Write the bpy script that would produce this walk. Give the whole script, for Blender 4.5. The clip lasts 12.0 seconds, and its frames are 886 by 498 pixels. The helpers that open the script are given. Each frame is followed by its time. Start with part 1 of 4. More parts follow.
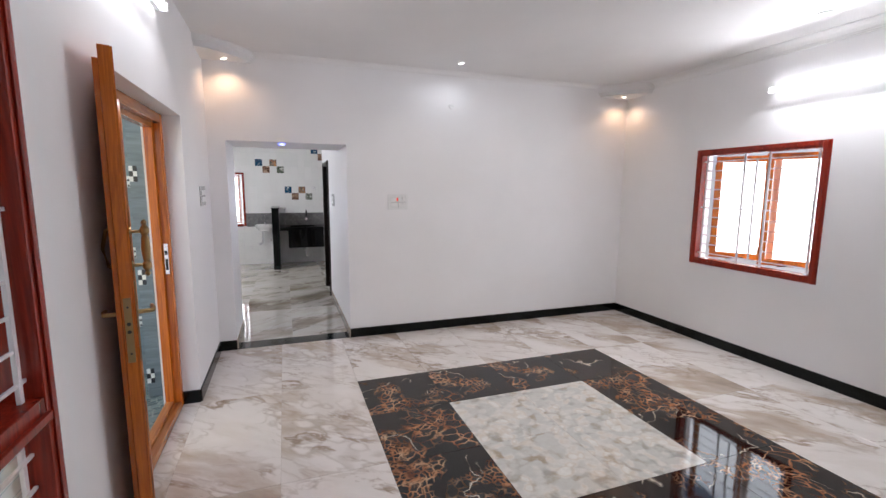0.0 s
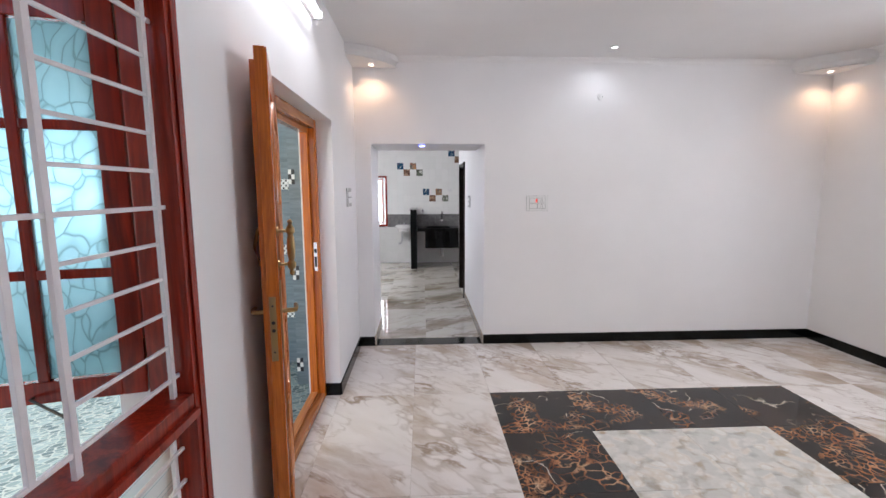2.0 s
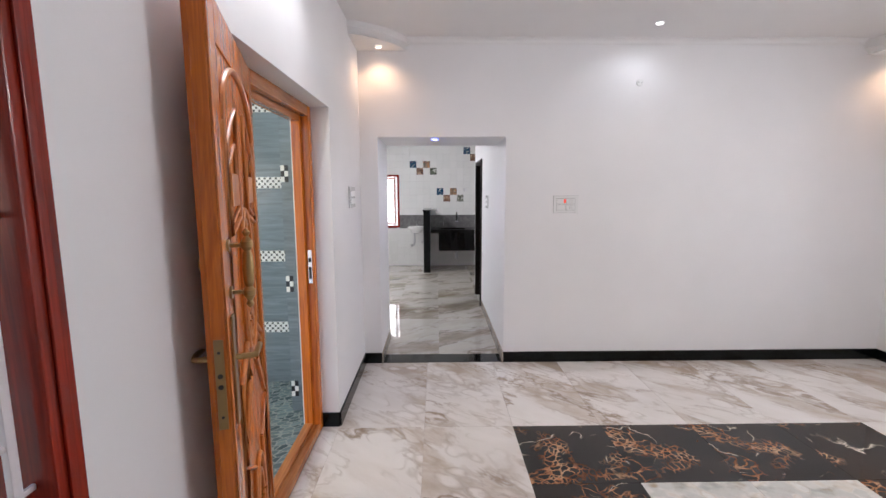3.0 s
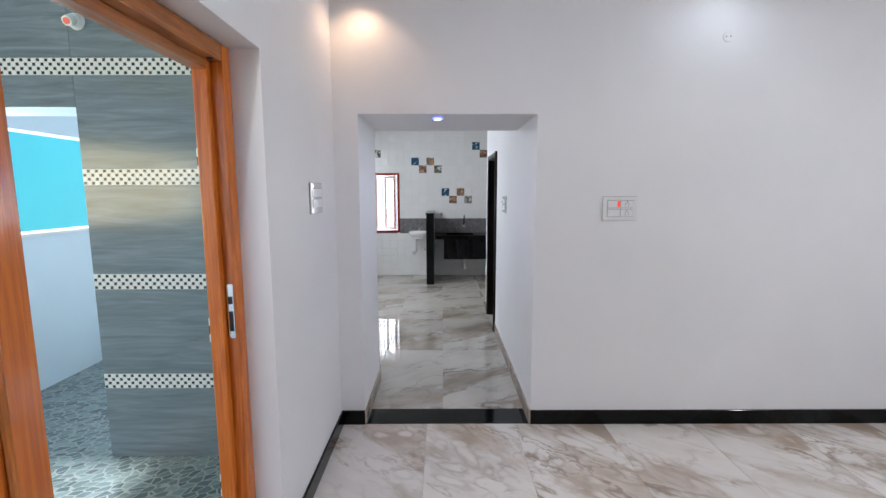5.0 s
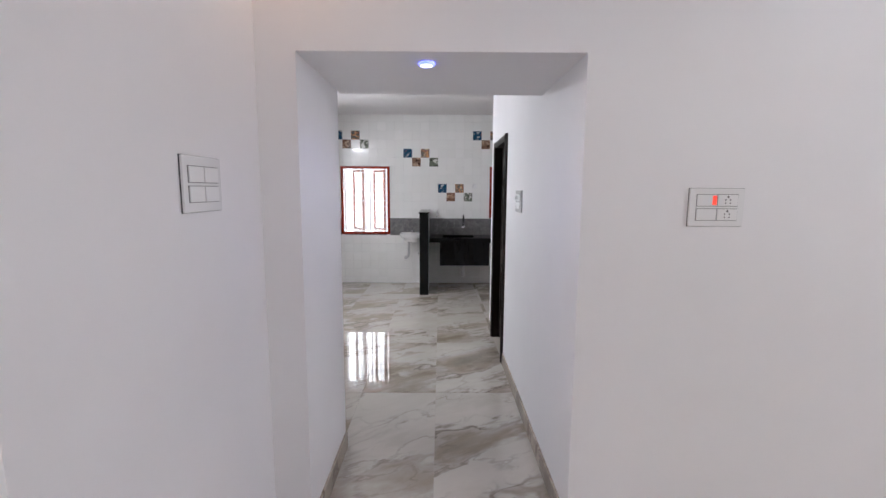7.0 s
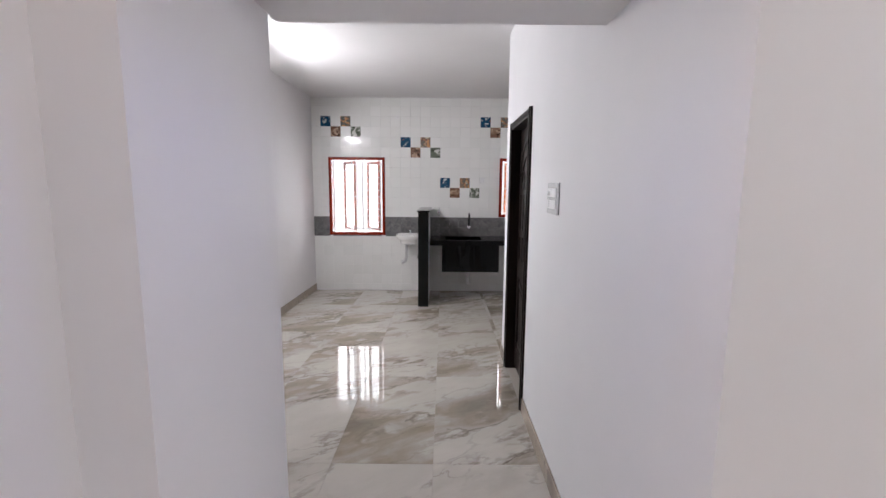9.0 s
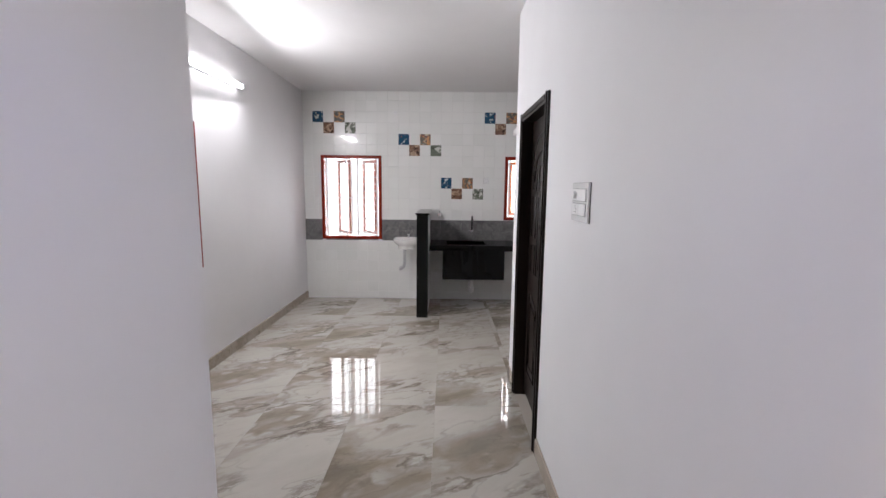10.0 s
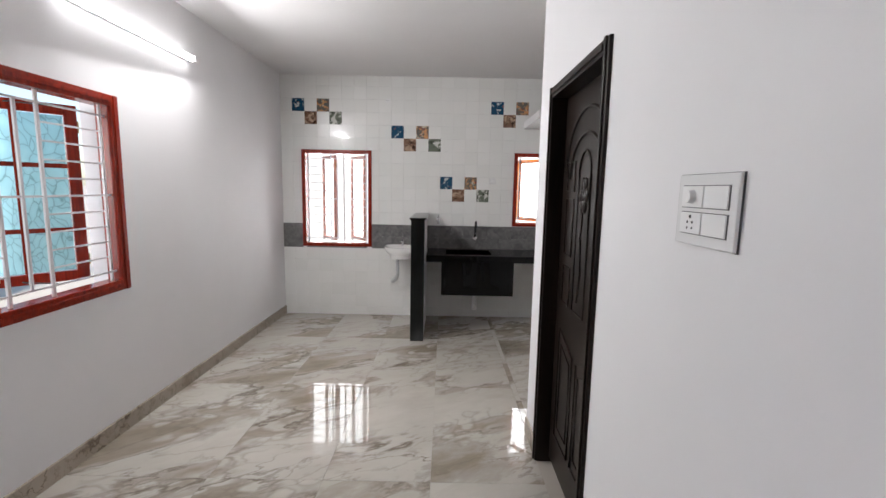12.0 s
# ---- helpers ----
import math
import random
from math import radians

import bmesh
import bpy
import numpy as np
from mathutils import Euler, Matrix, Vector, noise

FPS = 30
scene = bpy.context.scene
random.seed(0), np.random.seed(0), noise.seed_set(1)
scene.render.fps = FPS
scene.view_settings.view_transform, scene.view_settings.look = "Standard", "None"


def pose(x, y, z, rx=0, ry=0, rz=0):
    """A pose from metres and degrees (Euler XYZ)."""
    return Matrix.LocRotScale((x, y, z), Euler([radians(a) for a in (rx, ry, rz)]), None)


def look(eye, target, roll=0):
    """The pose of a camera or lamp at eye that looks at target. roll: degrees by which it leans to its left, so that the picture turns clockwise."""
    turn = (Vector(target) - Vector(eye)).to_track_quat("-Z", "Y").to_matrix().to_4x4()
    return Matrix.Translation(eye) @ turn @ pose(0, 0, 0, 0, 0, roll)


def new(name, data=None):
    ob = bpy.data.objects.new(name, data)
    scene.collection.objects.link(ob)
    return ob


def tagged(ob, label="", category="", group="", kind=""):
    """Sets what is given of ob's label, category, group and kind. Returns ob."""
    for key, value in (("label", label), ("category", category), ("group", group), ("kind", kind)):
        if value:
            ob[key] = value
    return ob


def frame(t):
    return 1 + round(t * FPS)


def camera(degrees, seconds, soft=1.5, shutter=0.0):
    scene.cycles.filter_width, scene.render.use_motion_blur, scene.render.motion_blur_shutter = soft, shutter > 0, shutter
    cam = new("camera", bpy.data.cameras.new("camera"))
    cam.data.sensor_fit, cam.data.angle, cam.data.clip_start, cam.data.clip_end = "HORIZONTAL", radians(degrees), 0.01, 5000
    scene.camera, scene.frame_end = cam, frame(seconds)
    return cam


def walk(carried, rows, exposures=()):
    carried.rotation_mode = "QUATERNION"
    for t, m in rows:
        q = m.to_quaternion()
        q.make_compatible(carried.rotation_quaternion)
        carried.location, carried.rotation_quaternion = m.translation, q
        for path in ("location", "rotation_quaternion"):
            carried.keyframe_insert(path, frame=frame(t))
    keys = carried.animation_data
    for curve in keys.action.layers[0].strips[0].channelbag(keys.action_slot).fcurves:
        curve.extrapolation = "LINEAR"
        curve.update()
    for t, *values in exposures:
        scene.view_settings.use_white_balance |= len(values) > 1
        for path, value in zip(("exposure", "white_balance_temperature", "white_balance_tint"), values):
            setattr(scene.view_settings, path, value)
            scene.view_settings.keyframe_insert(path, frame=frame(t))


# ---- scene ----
cam = camera(89.8, 12.0)
PATH = [
    (0, (0.493, -4.838, 1.657), (1.157, -2.972, 1.384), 0.3),
    (0.5, (0.473, -4.832, 1.661), (0.898, -2.897, 1.39), 0.3),
    (1, (0.465, -4.823, 1.664), (0.721, -2.858, 1.396), 0.2),
    (1.5, (0.483, -4.763, 1.66), (0.633, -2.787, 1.392), -0.1),
    (2, (0.49, -4.581, 1.64), (0.582, -2.601, 1.376), -0.2),
    (2.5, (0.475, -4.349, 1.644), (0.532, -2.367, 1.381), -0.3),
    (3, (0.501, -4.062, 1.634), (0.53, -2.08, 1.369), -0.2),
    (3.2, (0.48, -3.933, 1.67), (0.516, -1.954, 1.381), -0.1),
    (5, (0.518, -2.923, 1.613), (0.522, -0.94, 1.354), -0.1),
    (5.5, (0.517, -2.654, 1.6), (0.529, -0.67, 1.349), 0.1),
    (6, (0.522, -2.382, 1.59), (0.543, -0.397, 1.341), -0.1),
    (6.5, (0.555, -2.086, 1.582), (0.57, -0.102, 1.329), -0.1),
    (7, (0.55, -1.831, 1.562), (0.564, 0.152, 1.299), 0.3),
    (7.2, (0.582, -1.72, 1.562), (0.551, 0.261, 1.292), 0.4),
    (9, (0.568, -0.846, 1.539), (0.567, 1.134, 1.26), 0.5),
    (9.5, (0.557, -0.613, 1.536), (0.558, 1.367, 1.254), 0.4),
    (10, (0.583, -0.365, 1.537), (0.573, 1.615, 1.261), 0.6),
    (10.5, (0.574, -0.137, 1.522), (0.562, 1.844, 1.253), 0.9),
    (11, (0.537, 0.102, 1.519), (0.545, 2.083, 1.248), 1.0),
    (11.5, (0.54, 0.297, 1.512), (0.551, 2.279, 1.241), 1.0),
    (12, (0.566, 0.481, 1.517), (0.565, 2.463, 1.25), 1.1),
]
walk(cam, [(t, look(eye, target, roll)) for t, eye, target, roll in PATH], [(0, 0.72, 6350, 13), (2, 0.87, 6300, 13), (3.2, 0.84, 6400, 14), (5, 0.71, 6000, 9), (7, 0.69, 6300, 14), (9, 0.72, 6500, 15), (10.5, 0.64, 6550, 14), (12, 0.66, 6650, 12)])

# ---- world, sun, lamps ----
world = bpy.data.worlds.new("world")
scene.world = world
world.use_nodes = True
wn = world.node_tree
sky = wn.nodes.new("ShaderNodeTexSky")
sky.sky_type, sky.sun_disc = "NISHITA", False
sky.sun_elevation, sky.sun_rotation = radians(53), radians(160)
wn.links.new(sky.outputs[0], wn.nodes["Background"].inputs["Color"])
wn.nodes["Background"].inputs["Strength"].default_value = 0.15
sun = new("sun", bpy.data.lights.new("sun", "SUN"))
sun.data.energy, sun.data.angle, sun.data.color = 4.0, radians(3), (1, 0.96, 0.9)
sun.matrix_world = look((0, 0, 0), (-0.2, 0.55, -0.8))
scene.view_settings.exposure = 1.0


def area_lamp(name, place, target, w, h, energy, color):
    lamp = new(name, bpy.data.lights.new(name, "AREA"))
    lamp.data.shape, lamp.data.size, lamp.data.size_y = "RECTANGLE", w, h
    lamp.data.energy, lamp.data.color = energy, color
    lamp.matrix_world = look(place, target)
    return lamp


def spot_lamp(name, place, energy, color, angle=80, target=None):
    lamp = new(name, bpy.data.lights.new(name, "SPOT"))
    lamp.data.energy, lamp.data.color = energy, color
    lamp.data.spot_size, lamp.data.spot_blend, lamp.data.shadow_soft_size = radians(angle), 0.8, 0.03
    lamp.matrix_world = look(place, target or (place[0], place[1] + 0.001, 0))
    return lamp


# daylight entering by the windows, and the tube and ceiling lamps of the rooms
DAY = (0.95, 0.97, 1.0)
area_lamp("window_light_east", (5.75, -1.75, 1.5), (0, -1.75, 1.1), 2.6, 1.7, 36, DAY)
area_lamp("window_light_kitchen", (-0.75, 6.75, 1.4), (-0.75, 0, 1.1), 1.1, 1.3, 15, DAY)
area_lamp("window_light_sink", (1.9, 6.75, 1.6), (1.9, 0, 1.2), 1.1, 1.1, 26, DAY)
area_lamp("window_light_dining", (-2.3, 2.6, 1.5), (3, 2.6, 1.1), 1.5, 1.5, 17, DAY)
TUBE = (0.97, 0.98, 1.0)
area_lamp("tube_glow_west", (-0.10, -2.24, 2.66), (2.2, -2.24, 1.0), 1.15, 0.04, 7, TUBE)
area_lamp("tube_glow_east", (4.66, -2.47, 2.52), (2.2, -2.47, 1.0), 1.15, 0.04, 21, TUBE)
area_lamp("tube_glow_dining", (-1.30, 3.44, 2.45), (1.0, 3.6, 1.0), 1.15, 0.05, 26, TUBE)
WARM, COOL = (1.0, 0.62, 0.36), (0.9, 0.95, 1.0)
spot_lamp("spot_glow_corner_west", (0.02, -0.15, 2.79), 3.6, WARM, 140)
spot_lamp("spot_glow_corner_east", (4.56, -0.17, 2.76), 3.6, WARM, 140)
spot_lamp("spot_glow_middle", (2.26, -0.30, 2.91), 2.6, COOL, 165)
spot_lamp("blue_glow_passage", (0.49, 0.17, 2.08), 2.2, (0.35, 0.38, 1.0), 150)
# added fill lamps that stand in for sky light through the porch bays
area_lamp("bay_light_north", (-3.1, 0.2, 1.68), (0, 0.2, 1.4), 2.8, 0.8, 22, DAY)
# tinted yellow in place of the yellow house mirrored in the pillar tiles
area_lamp("bay_light_middle", (-3.1, -2.85, 1.68), (0, -2.2, 1.4), 2.3, 0.8, 26, (1.0, 0.84, 0.5))
area_lamp("bay_light_south", (-3.1, -5.15, 1.68), (0, -4.2, 1.4), 1.7, 0.8, 7, DAY)
spot_lamp("spot_glow_east", (4.25, -2.53, 2.91), 4, COOL, 110)

# ---- materials ----


def material(name, rough=0.5, metal=0.0, color=(0.8, 0.8, 0.8)):
    m = bpy.data.materials.new(name)
    m.use_nodes = True
    b = m.node_tree.nodes["Principled BSDF"]
    b.inputs["Roughness"].default_value = rough
    b.inputs["Metallic"].default_value = metal
    b.inputs["Base Color"].default_value = (*color, 1)
    return m


class Nodes:
    """Short ways to add nodes to one material."""

    def __init__(self, m):
        self.t = m.node_tree
        self.b = self.t.nodes["Principled BSDF"]

    def add(self, kind, **sets):
        n = self.t.nodes.new(kind)
        for key, value in sets.items():
            n.inputs[key.replace("_", " ")].default_value = value
        return n

    def link(self, a, b):
        self.t.links.new(a, b)

    def coords(self, scale=(1, 1, 1), scatter=True, turn=(0, 0, 0)):
        tc = self.add("ShaderNodeTexCoord")
        mp = self.add("ShaderNodeMapping")
        mp.inputs["Scale"].default_value = scale
        if any(turn):
            mp.vector_type = "TEXTURE"
            mp.inputs["Scale"].default_value = tuple(1 / k for k in scale)
            mp.inputs["Rotation"].default_value = turn
        self.link(tc.outputs["Object"], mp.inputs["Vector"])
        if not scatter:
            return mp.outputs[0]
        info = self.add("ShaderNodeObjectInfo")
        mul = self.add("ShaderNodeMath")
        mul.operation = "MULTIPLY"
        mul.inputs[1].default_value = 37.0
        self.link(info.outputs["Random"], mul.inputs[0])
        plus = self.add("ShaderNodeVectorMath")
        self.link(mp.outputs[0], plus.inputs[0])
        self.link(mul.outputs[0], plus.inputs[1])
        return plus.outputs[0]

    def noise(self, vec, scale, detail=4, rough=0.55, distort=0.0):
        n = self.add("ShaderNodeTexNoise", Scale=scale, Detail=detail, Roughness=rough, Distortion=distort)
        self.link(vec, n.inputs["Vector"])
        return n.outputs["Fac"]

    def ramp(self, fac, *stops):
        n = self.add("ShaderNodeValToRGB")
        r = n.color_ramp
        while len(r.elements) < len(stops):
            r.elements.new(0.5)
        for e, (p, c) in zip(r.elements, stops):
            e.position, e.color = p, (*c, 1) if len(c) == 3 else c
        self.link(fac, n.inputs[0])
        return n.outputs[0]

    def mix(self, fac, a, b, how="MIX"):
        n = self.t.nodes.new("ShaderNodeMix")
        n.data_type, n.blend_type = "RGBA", how
        for value, slot in ((fac, 0), (a, 6), (b, 7)):
            if isinstance(value, (int, float)):
                n.inputs[slot].default_value = value
            elif isinstance(value, tuple):
                n.inputs[slot].default_value = (*value, 1)
            else:
                self.link(value, n.inputs[slot])
        return n.outputs[2]

    def bump(self, height, strength, distance=0.002):
        n = self.add("ShaderNodeBump", Strength=strength, Distance=distance)
        self.link(height, n.inputs["Height"])
        self.link(n.outputs[0], self.b.inputs["Normal"])

    def color(self, c):
        self.link(c, self.b.inputs["Base Color"])

    def rough(self, fac, lo, hi):
        n = self.add("ShaderNodeMapRange", To_Min=lo, To_Max=hi)
        self.link(fac, n.inputs[0])
        self.link(n.outputs[0], self.b.inputs["Roughness"])


G0, G1 = (0, 0, 0), (1, 1, 1)


def paint(name, color, rough=0.55, grain=60):
    m = material(name, rough)
    n = Nodes(m)
    v = n.coords(scatter=False)
    big = n.noise(v, 1.3, 3)
    tone = n.ramp(big, (0.3, tuple(c * 0.95 for c in color)), (0.7, color))
    n.color(tone)
    n.bump(n.noise(v, grain, 5), 0.12, 0.002)
    n.rough(big, rough - 0.06, rough + 0.08)
    return m


def marble(name, pale, cloud, vein, scale=1.0, rough=0.025, turn=-0.75):
    """Glossy vitrified tile: pale ground, broad brown drifts along one slant, veins on their rims, round pale pebbles within."""
    m = material(name, rough)
    n = Nodes(m)
    v = n.coords((scale * 0.62, scale * 1.5, scale), turn=(0, 0, turn))
    bend = n.add("ShaderNodeTexNoise", Scale=1.6, Detail=4.0)
    n.link(v, bend.inputs["Vector"])
    sc = n.add("ShaderNodeVectorMath")
    sc.operation = "SCALE"
    sc.inputs["Scale"].default_value = 0.42
    n.link(bend.outputs["Color"], sc.inputs[0])
    ad = n.add("ShaderNodeVectorMath")
    n.link(v, ad.inputs[0])
    n.link(sc.outputs[0], ad.inputs[1])
    w = ad.outputs[0]
    drift = n.noise(w, 1.25, 7, 0.58, 0.0)
    mid = tuple(0.6 * a + 0.4 * b for a, b in zip(pale, cloud))
    deep = tuple(0.72 * a for a in cloud)
    c = n.ramp(drift, (0.30, deep), (0.40, cloud), (0.47, mid), (0.50, pale), (0.62, tuple(min(1, 1.06 * a) for a in pale)), (0.76, mid))
    veil = n.ramp(n.noise(w, 3.4, 5, 0.6), (0.36, (0.35, 0.35, 0.35)), (0.56, G0))
    c = n.mix(veil, c, mid)
    # pebbles inside the drifts
    blobs = n.add("ShaderNodeTexVoronoi", Scale=6.5)
    blobs.feature = "SMOOTH_F1"
    blobs.inputs["Smoothness"].default_value = 0.35
    stretch = n.add("ShaderNodeMapping")
    stretch.inputs["Scale"].default_value = (1.7, 0.9, 1)
    n.link(w, stretch.inputs["Vector"])
    n.link(stretch.outputs[0], blobs.inputs["Vector"])
    where = n.mix(1.0, n.ramp(drift, (0.36, G0), (0.42, G1), (0.53, G1), (0.58, G0)), n.ramp(n.noise(v, 1.1, 2), (0.47, G0), (0.56, G1)), "MULTIPLY")
    lobe = n.ramp(blobs.outputs["Distance"], (0.30, (0.75, 0.75, 0.75)), (0.44, G0))
    rim = n.ramp(blobs.outputs["Distance"], (0.42, G0), (0.50, (0.35, 0.35, 0.35)), (0.62, G0))
    c = n.mix(n.mix(1.0, lobe, where, "MULTIPLY"), c, tuple(min(1, a * 1.08) for a in pale))
    c = n.mix(n.mix(1.0, rim, where, "MULTIPLY"), c, deep)
    # veins on the rims of the drifts and a few alone
    keep = n.ramp(n.noise(v, 1.9, 3), (0.47, G0), (0.60, (0.85, 0.85, 0.85)))
    line = n.ramp(drift, (0.462, G0), (0.474, G1), (0.478, G1), (0.505, G0))
    c = n.mix(n.mix(1.0, line, keep, "MULTIPLY"), c, vein)
    for k, (size, wide, low) in enumerate(((1.3, 0.004, 0.50), (2.6, 0.004, 0.56))):
        mp = n.add("ShaderNodeMapping")
        mp.inputs["Location"].default_value = (5.0 * k + 2, 3.0, 0)
        n.link(w, mp.inputs["Vector"])
        line = n.ramp(n.noise(mp.outputs[0], size, 6, 0.55), (0.5 - 2 * wide, G0), (0.5 - 0.4 * wide, G1), (0.5 + 0.4 * wide, G1), (0.5 + 5 * wide, G0))
        broken = n.mix(1.0, line, n.ramp(n.noise(mp.outputs[0], 1.3, 2), (low - 0.04, G0), (low + 0.10, (0.8, 0.8, 0.8))), "MULTIPLY")
        c = n.mix(broken, c, vein)
    info = n.add("ShaderNodeObjectInfo")
    c = n.mix(0.05, c, n.ramp(info.outputs["Random"], (0, (0.36, 0.30, 0.25)), (1, (0.86, 0.86, 0.86))), "MIX")
    n.color(c)
    n.bump(n.noise(v, 2.2, 2), 0.05, 0.002)
    n.b.inputs["IOR"].default_value = 1.5
    return m


def gold_marble(name):
    """Black marble with copper breccia in bands and a few thin white veins."""
    m = material(name, 0.05)
    n = Nodes(m)
    v = n.coords((1, 1, 1))
    sc = n.add("ShaderNodeVectorMath")
    sc.operation = "SCALE"
    sc.inputs["Scale"].default_value = 0.28
    col = n.add("ShaderNodeTexNoise", Scale=3.0, Detail=5.0)
    n.link(v, col.inputs["Vector"])
    n.link(col.outputs["Color"], sc.inputs[0])
    ad = n.add("ShaderNodeVectorMath")
    n.link(v, ad.inputs[0])
    n.link(sc.outputs[0], ad.inputs[1])
    w = ad.outputs[0]
    c = n.ramp(n.noise(v, 2.5, 5, 0.6, 0.8), (0.42, (0.006, 0.006, 0.006)), (0.62, (0.028, 0.017, 0.012)), (0.76, (0.07, 0.035, 0.022)))
    tint = n.ramp(n.noise(v, 7, 4), (0.35, (0.13, 0.045, 0.022)), (0.5, (0.40, 0.17, 0.075)), (0.66, (0.52, 0.33, 0.20)))
    for k, (size, band, wide) in enumerate(((10, 1.8, 0.06), (22, 2.6, 0.13))):
        vor = n.add("ShaderNodeTexVoronoi", Scale=float(size))
        vor.feature = "DISTANCE_TO_EDGE"
        n.link(w, vor.inputs["Vector"])
        mp = n.add("ShaderNodeMapping")
        mp.inputs["Location"].default_value = (7.0 * k, 2.0 * k, 0)
        n.link(v, mp.inputs["Vector"])
        zone = n.noise(mp.outputs[0], band, 3, 0.5, 0.6)
        thick = n.ramp(vor.outputs["Distance"], (0.0, G1), (wide * 0.5, (0.6, 0.6, 0.6)), (wide, G0))
        thick = n.mix(1.0, thick, n.ramp(zone, (0.53, G0), (0.61, G1)), "MULTIPLY")
        c = n.mix(thick, c, tint)
    thin = n.ramp(n.noise(w, 2.2, 3, 0.4, 0.4), (0.494, G0), (0.5, G1), (0.506, G0))
    thin = n.mix(1.0, thin, n.ramp(n.noise(v, 4.0, 2), (0.52, G0), (0.6, G1)), "MULTIPLY")
    n.color(n.mix(thin, c, (0.62, 0.55, 0.45)))
    n.b.inputs["Specular IOR Level"].default_value = 0.42
    return m


def onyx(name):
    """Pale mottled stone: soft rounded clouds with tan and grey rims."""
    m = material(name, 0.06)
    n = Nodes(m)
    v = n.coords((1, 1, 1))
    sc = n.add("ShaderNodeVectorMath")
    sc.operation = "SCALE"
    sc.inputs["Scale"].default_value = 0.16
    col = n.add("ShaderNodeTexNoise", Scale=5.0, Detail=5.0)
    n.link(v, col.inputs["Vector"])
    n.link(col.outputs["Color"], sc.inputs[0])
    ad = n.add("ShaderNodeVectorMath")
    n.link(v, ad.inputs[0])
    n.link(sc.outputs[0], ad.inputs[1])
    cell = n.add("ShaderNodeTexVoronoi", Scale=15.0)
    cell.feature = "SMOOTH_F1"
    n.link(ad.outputs[0], cell.inputs["Vector"])
    bw = n.add("ShaderNodeRGBToBW")
    n.link(cell.outputs["Color"], bw.inputs[0])
    c = n.ramp(bw.outputs[0], (0.3, (0.56, 0.55, 0.51)), (0.48, (0.68, 0.65, 0.60)), (0.62, (0.64, 0.57, 0.48)), (0.75, (0.72, 0.70, 0.65)))
    rim = n.ramp(cell.outputs["Distance"], (0.42, G0), (0.60, (0.85, 0.85, 0.85)))
    rim = n.mix(1.0, rim, n.ramp(n.noise(v, 9, 4), (0.42, G0), (0.62, G1)), "MULTIPLY")
    c = n.mix(rim, c, n.mix(n.ramp(n.noise(v, 3, 2), (0.4, G0), (0.6, G1)), (0.34, 0.25, 0.15), (0.33, 0.33, 0.31)))
    c = n.mix(n.ramp(n.noise(v, 30, 4, 0.6), (0.35, (0.25, 0.25, 0.25)), (0.6, G0)), c, (0.45, 0.42, 0.36))
    n.color(c)
    return m


def wood(name, dark, light, rough=0.25, along=2, scale=1.0, coat=0.22):
    m = material(name, rough)
    n = Nodes(m)
    s = [9 * scale] * 3
    s[along] = 0.7 * scale
    v = n.coords(tuple(s))
    g = n.noise(v, 1.5, 6, 0.6, 1.6)
    c = n.ramp(g, (0.3, dark), (0.52, light), (0.7, tuple(0.5 * (a + b) for a, b in zip(dark, light))))
    s2 = [60 * scale] * 3
    s2[along] = 2.0 * scale
    fine = n.noise(n.coords(tuple(s2)), 2, 4)
    c = n.mix(n.ramp(fine, (0.4, (0.35, 0.35, 0.35)), (0.6, G0)), c, dark)
    n.color(c)
    n.bump(fine, 0.06, 0.001)
    n.b.inputs["Coat Weight"].default_value = coat
    n.b.inputs["Coat Roughness"].default_value = 0.12
    return m


WHITE = paint("white_wall_paint", (0.83, 0.82, 0.83))
CEIL = paint("white_ceiling_paint", (0.82, 0.81, 0.81), 0.7)
MARBLE = marble("cream_brown_marble_tile", (0.72, 0.68, 0.645), (0.46, 0.37, 0.29), (0.27, 0.19, 0.125))
MARBLE2 = marble("grey_brown_marble_tile", (0.50, 0.47, 0.42), (0.27, 0.225, 0.17), (0.12, 0.088, 0.06), turn=0.55)
GOLD = gold_marble("black_gold_marble")
ONYX = onyx("pale_onyx_tile")
BLACK = material("black_granite", 0.10, color=(0.003, 0.004, 0.004))
BLACK.node_tree.nodes["Principled BSDF"].inputs["Specular IOR Level"].default_value = 0.25
REDWOOD = wood("red_stained_wood", (0.11, 0.007, 0.003), (0.32, 0.021, 0.007), coat=0.1)
REDWOOD.node_tree.nodes["Principled BSDF"].inputs["Specular IOR Level"].default_value = 0.35
TEAK = wood("varnished_teak", (0.33, 0.055, 0.006), (0.72, 0.20, 0.018))
WENGE = wood("dark_brown_laminate", (0.005, 0.003, 0.0024), (0.016, 0.009, 0.0065), 0.36, coat=0.0)
WENGE.node_tree.nodes["Principled BSDF"].inputs["Specular IOR Level"].default_value = 0.22
STEEL = material("white_painted_steel", 0.35, color=(0.78, 0.74, 0.76))
PLASTIC = material("white_plastic", 0.3, color=(0.78, 0.78, 0.78))
GROUT = material("grout", 0.8, color=(0.42, 0.38, 0.33))
WALLGROUT = material("white_grout", 0.7, color=(0.72, 0.72, 0.70))

# ---- building helpers ----


